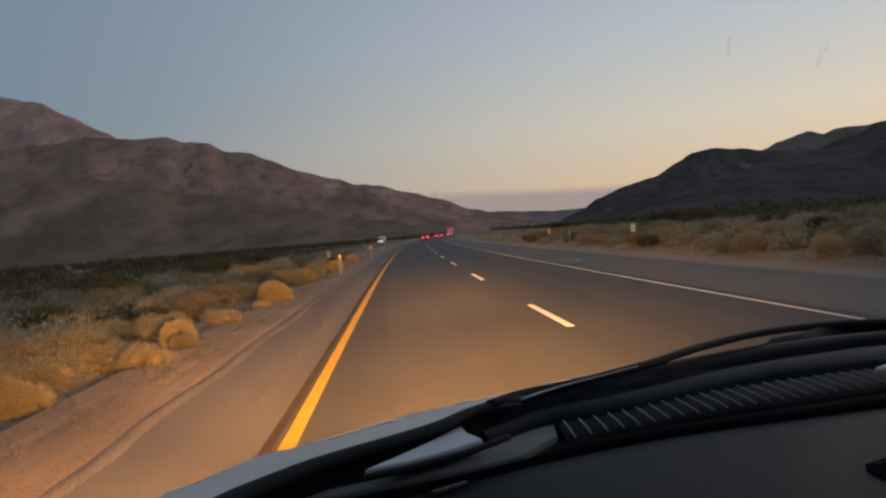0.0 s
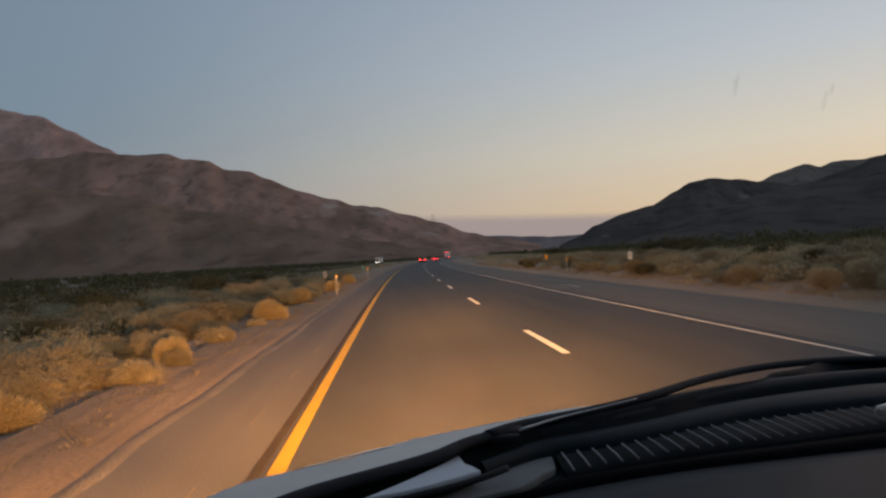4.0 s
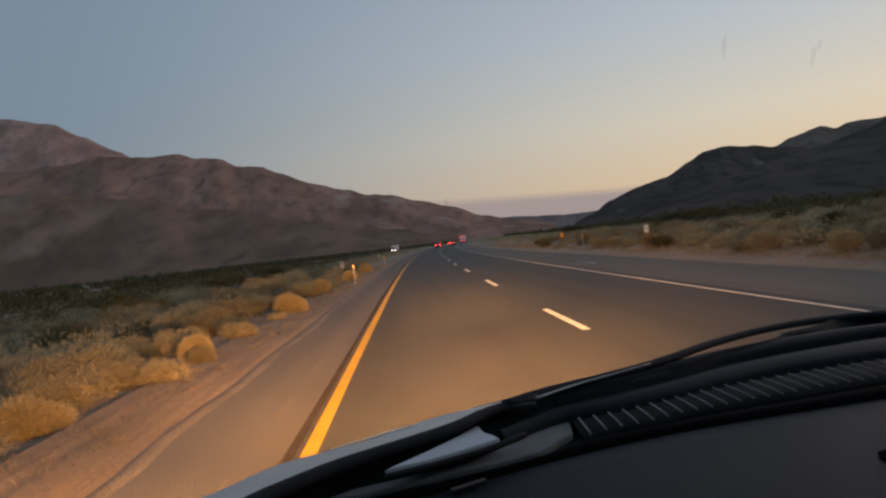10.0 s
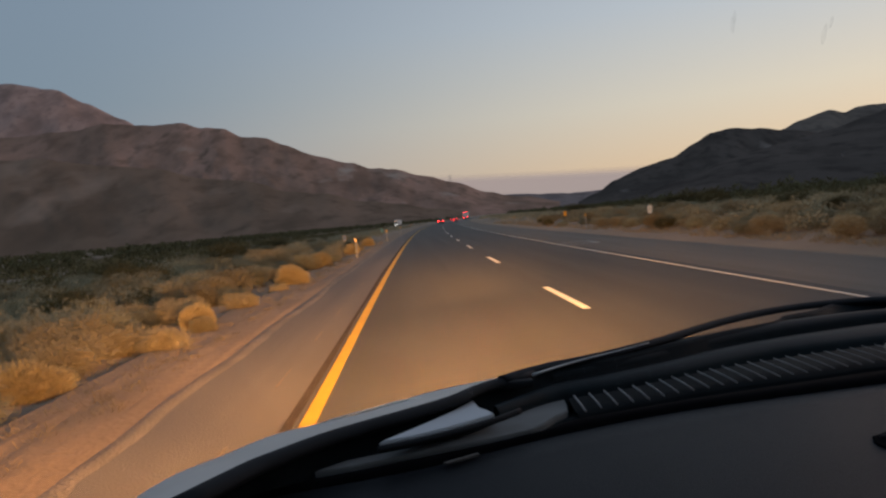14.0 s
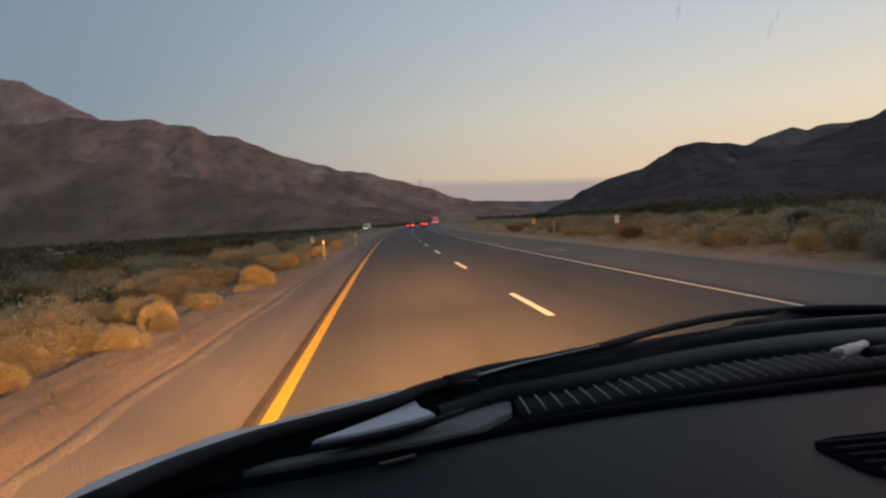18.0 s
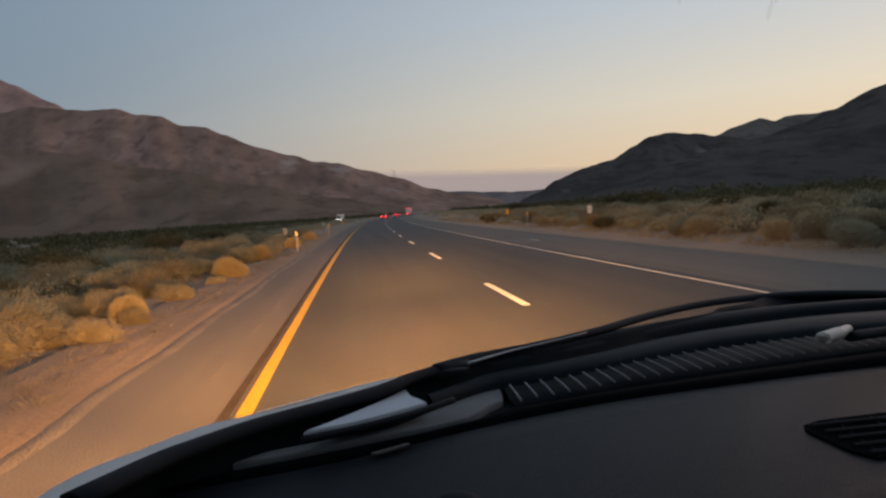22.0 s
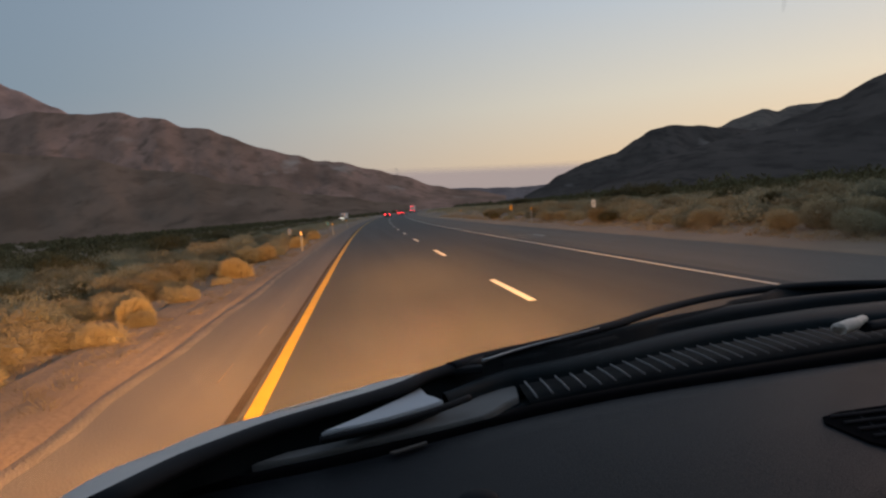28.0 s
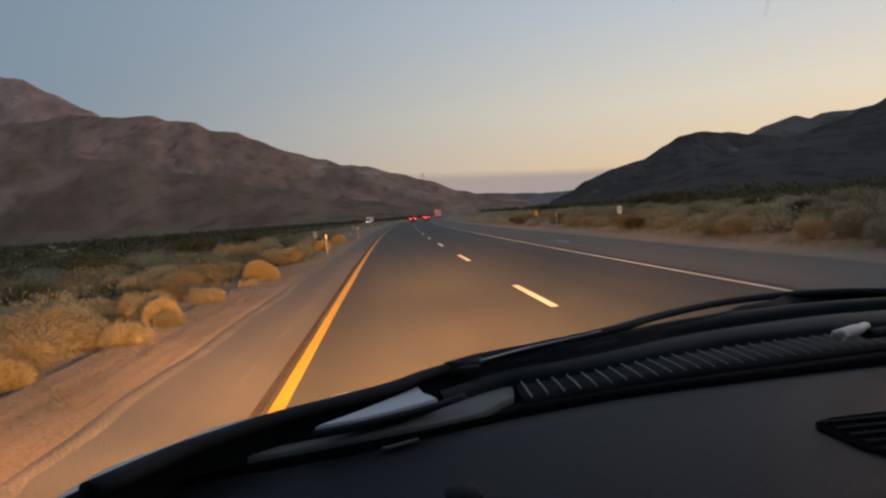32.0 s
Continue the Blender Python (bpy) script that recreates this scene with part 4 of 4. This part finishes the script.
# ---- roadside plants ----
def bush_meshes(seed, tufts, blades, size, spread, droop, n_lobes=7):
    """Foliage of one shrub: lobes covered with thin leaf blades, and its twigs."""
    rnd = random.Random(seed)
    lobes = [(Vector((rnd.uniform(-1, 1) * spread, rnd.uniform(-1, 1) * spread, rnd.uniform(0.30, 0.62))), rnd.uniform(0.30, 0.52)) for _ in range(n_lobes)]
    verts, faces = [], []
    for c, r in lobes:        # a dense core of matted stems inside each lobe
        k, nu, nv = len(verts), 12, 7
        ph = rnd.uniform(0, 50)
        for j in range(nv + 1):
            th = math.pi * j / nv
            for i in range(nu):
                d = Vector((math.sin(th) * math.cos(2 * math.pi * i / nu), math.sin(th) * math.sin(2 * math.pi * i / nu), math.cos(th)))
                q = c + d * r * (0.44 + 0.34 * noise.noise(d * 2.2 + Vector((ph, 0, 0))))
                q.z = max(q.z, -0.03)
                verts.append(q)
        for j in range(nv):
            for i in range(nu):
                faces.append((k + j * nu + i, k + j * nu + nu + i, k + j * nu + nu + (i + 1) % nu, k + j * nu + (i + 1) % nu))
    for _ in range(tufts):
        c, r = rnd.choice(lobes)
        d = Vector((rnd.gauss(0, 1), rnd.gauss(0, 1), rnd.gauss(0.25, 0.8))).normalized()
        p = c + d * r * (0.60 + 0.58 * rnd.random() ** 1.6)
        if p.z < 0.02:
            p.z = rnd.uniform(0.0, 0.12)
        for _ in range(blades):
            q = (d * 0.8 + Vector((rnd.gauss(0, 0.6), rnd.gauss(0, 0.6), rnd.gauss(0.35 - droop, 0.5)))).normalized()
            s = q.cross(Vector((rnd.gauss(0, 1), rnd.gauss(0, 1), rnd.gauss(0, 1)))).normalized()
            ln, w = size * rnd.uniform(0.7, 1.9), size * rnd.uniform(0.09, 0.17)
            k = len(verts)
            verts += [p - s * w * 0.5, p + s * w * 0.5, p + q * ln + s * w * 0.25, p + q * ln - s * w * 0.25]
            faces.append((k, k + 1, k + 2, k + 3))
    tv, tf = [], []
    for c, r in lobes:
        for _ in range(2):
            a = Vector((rnd.uniform(-0.08, 0.08), rnd.uniform(-0.08, 0.08), -0.06))
            b = c + Vector((rnd.uniform(-0.2, 0.2), rnd.uniform(-0.2, 0.2), 0)) * r
            m = a.lerp(b, 0.5) + Vector((rnd.uniform(-.06, .06), rnd.uniform(-.06, .06), 0.03))
            k = len(tv)
            for p, w in ((a, 0.022), (m, 0.014), (b, 0.006)):
                tv += [p + Vector((w, 0, 0)), p + Vector((-w * 0.5, w * 0.87, 0)), p + Vector((-w * 0.5, -w * 0.87, 0))]
            for j in (0, 3):
                for i in range(3):
                    tf.append((k + j + i, k + j + (i + 1) % 3, k + j + 3 + (i + 1) % 3, k + j + 3 + i))
    return (verts, faces), (tv, tf)


def make_bush(kind, seed, mat, label, group):
    tufts, blades, size, spread, droop = {"sage": (5400, 4, 0.062, 0.46, 0.0), "straw": (5600, 4, 0.068, 0.48, 0.1), "dark": (3200, 4, 0.056, 0.36, 0.0), "cushion": (6200, 4, 0.084, 0.24, 0.0)}[kind]
    f, t = bush_meshes(seed, tufts, blades, size, spread, droop, 4 if kind == "cushion" else 7)
    b = thing({"sage": "sagebrush", "straw": "dry_shrub", "dark": "dark_shrub", "cushion": "cushion_shrub"}[kind], pose(0, -300, 0), label, "shrub", group)
    part("foliage", mesh_of("foliage", *f, mat), mat, b)
    part("twigs", mesh_of("twigs", *t, M_TWIG), M_TWIG, b)
    return b


LABELS = {"sage": "pale grey-green sagebrush shrub on sandy ground", "straw": "dry straw-coloured rounded shrub beside the road", "dark": "dark olive desert shrub on the open ground", "cushion": "round dry golden cushion shrub at the pavement edge"}
GROUPS = {"sage": "sagebrush along the road", "straw": "dry shrubs along the road", "dark": "dark shrubs in the scrub", "cushion": "cushion shrubs at the pavement edge"}
MATS = {"sage": M_SAGE, "straw": M_STRAW, "dark": M_DARKBUSH, "cushion": M_CUSHION}
protos = {k: [make_bush(k, 11 + 17 * i + len(k), MATS[k], LABELS[k], GROUPS[k]) for i in range(4)] for k in LABELS}
used = set()


def plant(kind, x, y, s, rnd, flat=1.0):
    p = rnd.choice(protos[kind])
    m = pose(x, y, ground_z(x, y) - 0.04, 0, 0, rnd.uniform(0, 360)) @ Matrix.Diagonal((s, s, s * flat, 1))
    if p not in used:
        used.add(p)
        p.matrix_world = m
    else:
        b = copy_thing(p, pose(x, y, 0))
        b.matrix_world = m


rnd = random.Random(77)
taken = []


def free_spot(x, y, r):
    if any((x - a) ** 2 + (y - b) ** 2 < (0.55 * (r + c)) ** 2 for a, b, c in taken):
        return False
    taken.append((x, y, r))
    return True


tries = 0
count = {"sage": 0, "straw": 0, "dark": 0}
while sum(count.values()) < 440 and tries < 9000:
    tries += 1
    left = rnd.random() < 0.66
    y = 5 + 75 * rnd.random() ** 1.5
    if left:
        off = -4.7 - abs(rnd.gauss(0, 5.0)) - 0.03 * y * rnd.random()
    else:
        off = 11.3 + abs(rnd.gauss(0, 4.2)) + 0.03 * y * rnd.random()
    x = bend(off, y)
    if left and off > -6.0:
        kind, s = ("straw" if rnd.random() < 0.6 else "sage"), rnd.uniform(0.6, 1.05)
    else:
        kind = rnd.choices(["sage", "straw", "dark"], [0.64, 0.24, 0.12] if left else [0.28, 0.66, 0.06])[0]
        s = rnd.uniform(0.6, 1.2) if left else rnd.uniform(0.5, 1.0)
    if left and off + 0.75 * s > -2.85:
        continue
    if count[kind] > 270 or not free_spot(x, y, s):
        continue
    count[kind] += 1
    plant(kind, x, y, s, rnd, rnd.uniform(0.62, 0.95))


for i in range(26):           # rounded dry cushions right at the pavement edge
    y = 7.5 + 1.9 * i + rnd.uniform(-0.7, 0.7)
    s = rnd.uniform(0.28, 0.55)
    off = -3.6 - 0.62 * s - rnd.uniform(0, 1.2)
    if free_spot(bend(off, y), y, s * 0.9):
        plant("straw" if rnd.random() < 0.8 else "sage", bend(off, y), y, s, rnd, rnd.uniform(0.8, 1.0))


for off, y, s in ((-4.6, 8.4, 0.62), (-4.3, 13.5, 0.60), (-3.9, 22.0, 0.70), (-4.2, 31.0, 0.75), (-3.9, 41.5, 0.8), (-4.0, 54.0, 0.8)):
    plant("cushion", bend(off, y), y, s, rnd, rnd.uniform(0.75, 0.95))
for off, y, s in ((-9.6, 25, 1.7), (-8.9, 31, 1.3), (-11.5, 43, 2.0), (-10.2, 47, 1.5), (-13.5, 62, 2.2), (-17.0, 40, 2.0), (24.0, 56, 1.7), (26.5, 62, 2.0), (25.5, 70, 2.1), (29.0, 75, 2.3), (22.0, 100, 2.0), (19.5, 36, 1.3), (17.2, 49, 1.1)):   # tall dark shrubs
    plant("dark", bend(off, y), y, s, rnd, rnd.uniform(0.7, 0.9))


def scatter(name, mat, label, n, where, blades, size, height, seed, category="scrub", slim=1.0):
    """Many plants far off or too small to count, as one object."""
    rnd = random.Random(seed)
    verts, faces = [], []
    for _ in range(n):
        x, y, s = where(rnd)
        z = ground_z(x, y) - 0.03
        for _ in range(blades):
            a, rr = rnd.uniform(0, 2 * math.pi), math.sqrt(rnd.random())
            hh = (1 - rr * rr * 0.75) * height * s * rnd.uniform(0.35, 1.0)
            p = Vector((x + math.cos(a) * rr * s * 0.8, y + math.sin(a) * rr * s * 0.8, z + hh))
            q = Vector((math.cos(a) * rr + rnd.gauss(0, 0.4), math.sin(a) * rr + rnd.gauss(0, 0.4), rnd.uniform(0.1, 1.1))).normalized()
            t = q.cross(Vector((rnd.gauss(0, 1), rnd.gauss(0, 1), rnd.gauss(0, 0.4)))).normalized()
            ln, w = size * s * rnd.uniform(0.6, 1.3), size * s * slim * rnd.uniform(0.28, 0.5)
            k = len(verts)
            verts += [p - q * ln * 0.4 - t * w * 0.5, p - q * ln * 0.4 + t * w * 0.5, p + q * ln * 0.6 + t * w * 0.2, p + q * ln * 0.6 - t * w * 0.2]
            faces.append((k, k + 1, k + 2, k + 3))
    tagged(new(name, mesh_of(name, verts, faces, mat)), label, category, kind="stuff")


def far_left(r):
    y = 13 + 245 * r.random() ** 1.5
    return bend(-5.6 - 24 * r.random() ** 1.2 - 0.03 * y * r.random(), y), y, r.uniform(0.6, 1.2)


def dark_left(r):
    y = 24 + 250 * r.random() ** 1.4
    off = -19.0 - 62 * r.random() ** 1.4
    if -41 < off < -30:
        off += 10 if off > -35.5 else -11
    return bend(off, y), y, 0.7 + 1.3 * r.random() ** 2.5


def far_right(r):
    y = 22 + 330 * r.random() ** 1.4
    return bend(12.0 + 12 * r.random() ** 1.1 + 0.04 * y * r.random(), y), y, r.uniform(0.6, 1.2)


def dark_right(r):
    y = 24 + 330 * r.random() ** 1.4
    return bend(21.0 + 50 * r.random() ** 1.3 + 0.05 * y, y), y, r.uniform(0.8, 1.5)


def edge_grass_l(r):
    y = 3.5 + 70 * r.random() ** 1.4
    return bend(-3.15 - abs(r.gauss(0, 0.9)), y), y, r.uniform(0.09, 0.24)


def edge_grass_r(r):
    y = 8 + 110 * r.random() ** 1.3
    return bend(11.0 + abs(r.gauss(0, 1.3)), y), y, r.uniform(0.12, 0.30)


scatter("scrub_left", M_SAGE, "grey-green sagebrush scrub across the median", 1300, far_left, 200, 0.075, 0.85, 5)
scatter("scrub_right", M_SAGE, "grey-green sagebrush scrub beyond the outer shoulder", 420, far_right, 240, 0.075, 0.85, 6)
scatter("dry_scrub_left", M_STRAW, "straw-coloured dry brush in the median", 520, far_left, 200, 0.075, 0.75, 7)
scatter("dry_scrub_right", M_STRAW, "straw-coloured dry brush beyond the outer shoulder", 800, far_right, 240, 0.075, 0.75, 8)
scatter("dark_scrub_right", M_DARKBUSH, "dark olive scrub on the low bank below the mountainside", 1900, dark_right, 120, 0.13, 0.8, 13)
scatter("dark_scrub_left", M_DARKBUSH, "dark olive scrub covering the low ground beyond the verge", 2300, dark_left, 120, 0.13, 0.8, 12)
scatter("grass_left", M_GRASS, "tufts of dry tan grass at the pavement edge", 1500, edge_grass_l, 44, 0.55, 0.7, 9, "grass", 0.13)
scatter("grass_right", M_GRASS, "tufts of dry tan grass beyond the outer shoulder", 1300, edge_grass_r, 40, 0.55, 0.7, 10, "grass", 0.15)


def orchard_spot(r):
    y = 46 + 560 * r.random() ** 1.2
    return bend(-46 - 0.05 * y - 240 * r.random() ** 1.3, y), y, r.uniform(1.6, 2.6)


def grove_spot(r):
    y = 80 + 560 * r.random() ** 1.2
    return bend(32 + 0.12 * y + 240 * r.random() ** 1.4, y), y, r.uniform(1.5, 2.6)


def far_belt(r):
    y = 520 + 380 * r.random()
    x = r.uniform(-190, 330)
    if abs(x - bend(3, y)) < 26:
        x += 60 if x > bend(3, y) else -60
    return x, y, r.uniform(2.0, 3.4)


# trees keep clear of the far carriageway
scatter("orchard", M_ORCHARD, "dark green orchard trees in the valley", 1000, orchard_spot, 90, 0.28, 1.25, 21, "trees")
scatter("grove", M_ORCHARD, "dark green trees below the mountainside", 1300, grove_spot, 80, 0.26, 1.25, 22, "trees")
scatter("tree_belt", M_ORCHARD, "dark belt of far trees across the valley", 420, far_belt, 50, 0.5, 1.1, 23, "trees")


def pylon(az, r, label):
    """A lattice power pylon on the far ridge."""
    a = radians(az)
    x, y = r * math.sin(a), r * math.cos(a)
    down = [o for o in scene.objects if o.name == "mountain_left"][0]
    hit, loc, _, _ = down.ray_cast(Vector((x, y, 900)), Vector((0, 0, -1)))
    p = thing("power_pylon", pose(x, y, (loc.z if hit else 60) - 1.0), label, "pylon")
    h = 24.0
    for sx, sy in ((-1, -1), (1, -1), (-1, 1), (1, 1)):
        part("leg", tube([Vector((sx * 3.2, sy * 3.2, 0)), Vector((sx * 0.5, sy * 0.5, h))], 0.30, 5), M_CHROME, p)
    for z in (16.0, 19.5, 23.0):
        part("crossarm", box(0, 0, z, 9.0, 0.5, 0.5), M_CHROME, p)
    for z in (4.0, 8.0, 12.0):
        w = 3.2 + (0.5 - 3.2) * z / h
        part("brace", box(0, 0, z, 2 * w, 2 * w, 0.30), M_CHROME, p)


pylon(3.3, 2285, "thin grey lattice power pylon on the ridge")


# ---- roadside posts ----
def delineator(x, y, mat, label, h=1.10, w=0.085, plate=0.18):
    p = thing("delineator_post", pose(x, y, ground_z(x, y) - 0.05, 0, 0, random.uniform(-8, 8)), label, "roadside post", "delineator posts along the road")
    bm = box(0, 0, h / 2, w * 0.8, 0.028, h, 0.008)
    part("stake", bm, M_POST, p)
    part("reflector", box(0, -0.020, h - plate * 0.55, w, 0.012, plate, 0.004), mat, p, "bright reflector plate")
    return p


for x0, y in ((-3.1, 36.0), (-3.0, 62.0), (-2.9, 88), (-2.9, 124), (-3.0, 168), (-3.0, 225)):
    delineator(bend(x0, y) if y > 60 else x0 + CURVE * y * y * 0.6, y, M_AMBER, "pale roadside post with an amber reflector plate", 1.10, 0.115 if y < 30 else 0.09, 0.24 if y < 30 else 0.18)
for x0, y in ((11.1, 46.7), (10.9, 84), (10.9, 130), (10.9, 180), (10.9, 240)):
    delineator(bend(x0, y), y, M_AMBER, "pale roadside post with a small amber reflector", 1.1)


def paddle(x, y, label, mat, ink):
    p = thing("marker_post", pose(x, y, ground_z(x, y) - 0.05, 0, 0, 3), label, "marker post", "marker posts in the verge")
    part("stake", box(0, 0.02, 0.55, 0.05, 0.05, 1.1, 0.008), M_WOOD, p)
    part("plate", box(0, -0.015, 1.02, 0.24, 0.012, 0.40, 0.005), mat, p, "flat marker plate")
    for z in (1.10, 1.03, 0.93):
        part("print_bar", box(0, -0.0235, z, 0.15, 0.004, 0.030), ink, p)
    return p


paddle(-4.6, 47.0, "white marker plate with blue bars on a wooden stake", M_POST, M_BLUE)
paddle(bend(12.3, 37.0), 37.0, "white marker plate with pale bars on a wooden stake", M_PALE, M_POST)
paddle(bend(12.0, 58.0), 58.0, "amber square marker plate on a wooden stake beyond the outer shoulder", M_AMBER, M_AMBER)
paddle(-3.4, 76.0, "teal marker plate on a slim wooden stake", M_TEAL, M_POST)


# ---- vehicles on the road ----
def sedan(x, y, label):
    """A car seen from behind, tail lights on."""
    c = thing("car", pose(x, y, 0.0, 0, 0, -degrees_at(y)), label, "car", "cars ahead on the road")
    prof = [(-2.2, 0.45), (-2.25, 0.80), (-2.15, 1.0), (-1.55, 1.05), (-0.9, 1.42), (0.4, 1.45), (1.2, 1.0), (2.1, 0.86), (2.25, 0.5), (2.2, 0.28), (-2.15, 0.28)]
    bm = bmesh.new()
    rows = [[bm.verts.new((sx * (0.88 if z < 1.06 else 0.66), yy, z)) for yy, z in prof] for sx in (-1, 1)]
    bm.faces.new(rows[0])
    bm.faces.new(rows[1][::-1])
    k = len(prof)
    for i in range(k):
        bm.faces.new((rows[0][i], rows[1][i], rows[1][(i + 1) % k], rows[0][(i + 1) % k]))
    bmesh.ops.recalc_face_normals(bm, faces=bm.faces[:])
    bmesh.ops.bevel(bm, geom=bm.edges[:], offset=0.05, segments=2, affect="EDGES")
    part("body", bm, M_CARPAINT, c)
    g = slab([(-0.56, -1.50, 1.09), (0.56, -1.50, 1.09), (0.52, -1.0, 1.385), (-0.52, -1.0, 1.385)], 0, 0.02, 0.0)
    part("rear_window", g, M_GLASSDARK, c)
    for sx in (-0.66, 0.66):
        part("tail_light", box(sx, -2.235, 0.86, 0.36, 0.06, 0.17, 0.02), M_TAIL, c, "lit red tail light")
        for wy in (-1.35, 1.4):
            w = part("wheel", cyl(sx * 1.2, wy, 0.32, 0.32, 0.2, "X", 18, bevel=0.03), M_RUBBER, c)
            part("rim", cyl(sx * 1.2, wy, 0.32, 0.19, 0.21, "X", 12), M_CHROME, w)
    part("bumper", box(0, -2.23, 0.50, 1.6, 0.12, 0.2, 0.03), M_CARPAINT, c)
    part("number_plate", box(0, -2.262, 0.72, 0.32, 0.02, 0.15), M_POST, c)
    return c


def degrees_at(y):
    return math.degrees(math.atan(2 * CURVE * min(y, 400)))


sedan(bend(EDGE_L + 0.55 * LANE, 215), 215, "dark car with lit red tail lights in the inner lane")
sedan(bend(EDGE_L + 1.5 * LANE, 262), 262, "dark car with lit red tail lights in the outer lane")
sedan(bend(EDGE_L + 0.5 * LANE, 330), 330, "dark car with lit red tail lights in the inner lane")


def trailer_truck(x, y, turn, label, oncoming):
    """A semi-trailer truck; the front end points along +y."""
    t = thing("truck", pose(x, y, -0.96 if oncoming else 0.0, 0, 0, turn), label, "truck")
    box_m = M_TRUCKWHITE
    part("trailer", box(0, -4.5, 2.45, 2.55, 12.0, 2.75, 0.04), box_m, t, "plain box trailer")
    part("chassis", box(0, -3.0, 0.86, 1.0, 14.0, 0.28, 0.03), M_CARPAINT, t)
    cab = bmesh.new()
    box(0, 3.2, 1.9, 2.35, 2.2, 2.2, 0.18, 3, cab)
    box(0, 4.7, 1.35, 1.75, 1.5, 1.2, 0.2, 3, cab)
    cab_ob = part("cab", cab, M_TRUCKWHITE if oncoming else M_CARPAINT, t)
    part("windshield", box(0, 4.31, 2.35, 1.95, 0.03, 0.75, 0.01), M_GLASSDARK, cab_ob)
    part("grille", box(0, 5.46, 1.30, 1.1, 0.04, 0.8, 0.02), M_CHROME, cab_ob)
    if oncoming:
        for sx in (-0.85, 0.85):
            part("headlight", box(sx, 5.46, 1.0, 0.34, 0.06, 0.24, 0.02), M_HEAD, cab_ob, "lit headlight")
        for sx in (-0.9, -0.45, 0, 0.45, 0.9):
            part("marker_light", box(sx, 4.28, 3.02, 0.16, 0.06, 0.10), M_MARK, cab_ob, "lit amber roof light")
    else:
        for sx in (-1.0, 1.0):
            part("tail_light", box(sx, -10.53, 1.02, 0.42, 0.06, 0.22), M_TAIL, t, "lit red tail light")
            part("tail_light", box(sx * 1.12, -10.53, 3.62, 0.22, 0.06, 0.14), M_TAIL, t, "lit red corner light")
        for sx in (-0.22, 0, 0.22):
            part("tail_light", box(sx, -10.53, 3.68, 0.14, 0.06, 0.10), M_TAIL, t, "small lit red roof light")
    for sx in (-1.05, 1.05):
        for wy in (4.5, 1.6, 0.3, -7.6, -9.0):
            w = part("wheel", cyl(sx, wy, 0.5, 0.5, 0.32, "X", 20, bevel=0.04), M_RUBBER, t)
            part("rim", cyl(sx, wy, 0.5, 0.28, 0.335, "X", 14), M_CHROME, w)
    return t


trailer_truck(bend(EDGE_L + 1.5 * LANE, 395), 395, -degrees_at(395), "semi-trailer truck with lit red tail and roof lights", False)
trailer_truck(bend(-35.0, 400), 400, 174, "oncoming white semi-trailer truck with lit headlights and amber roof lights", True)
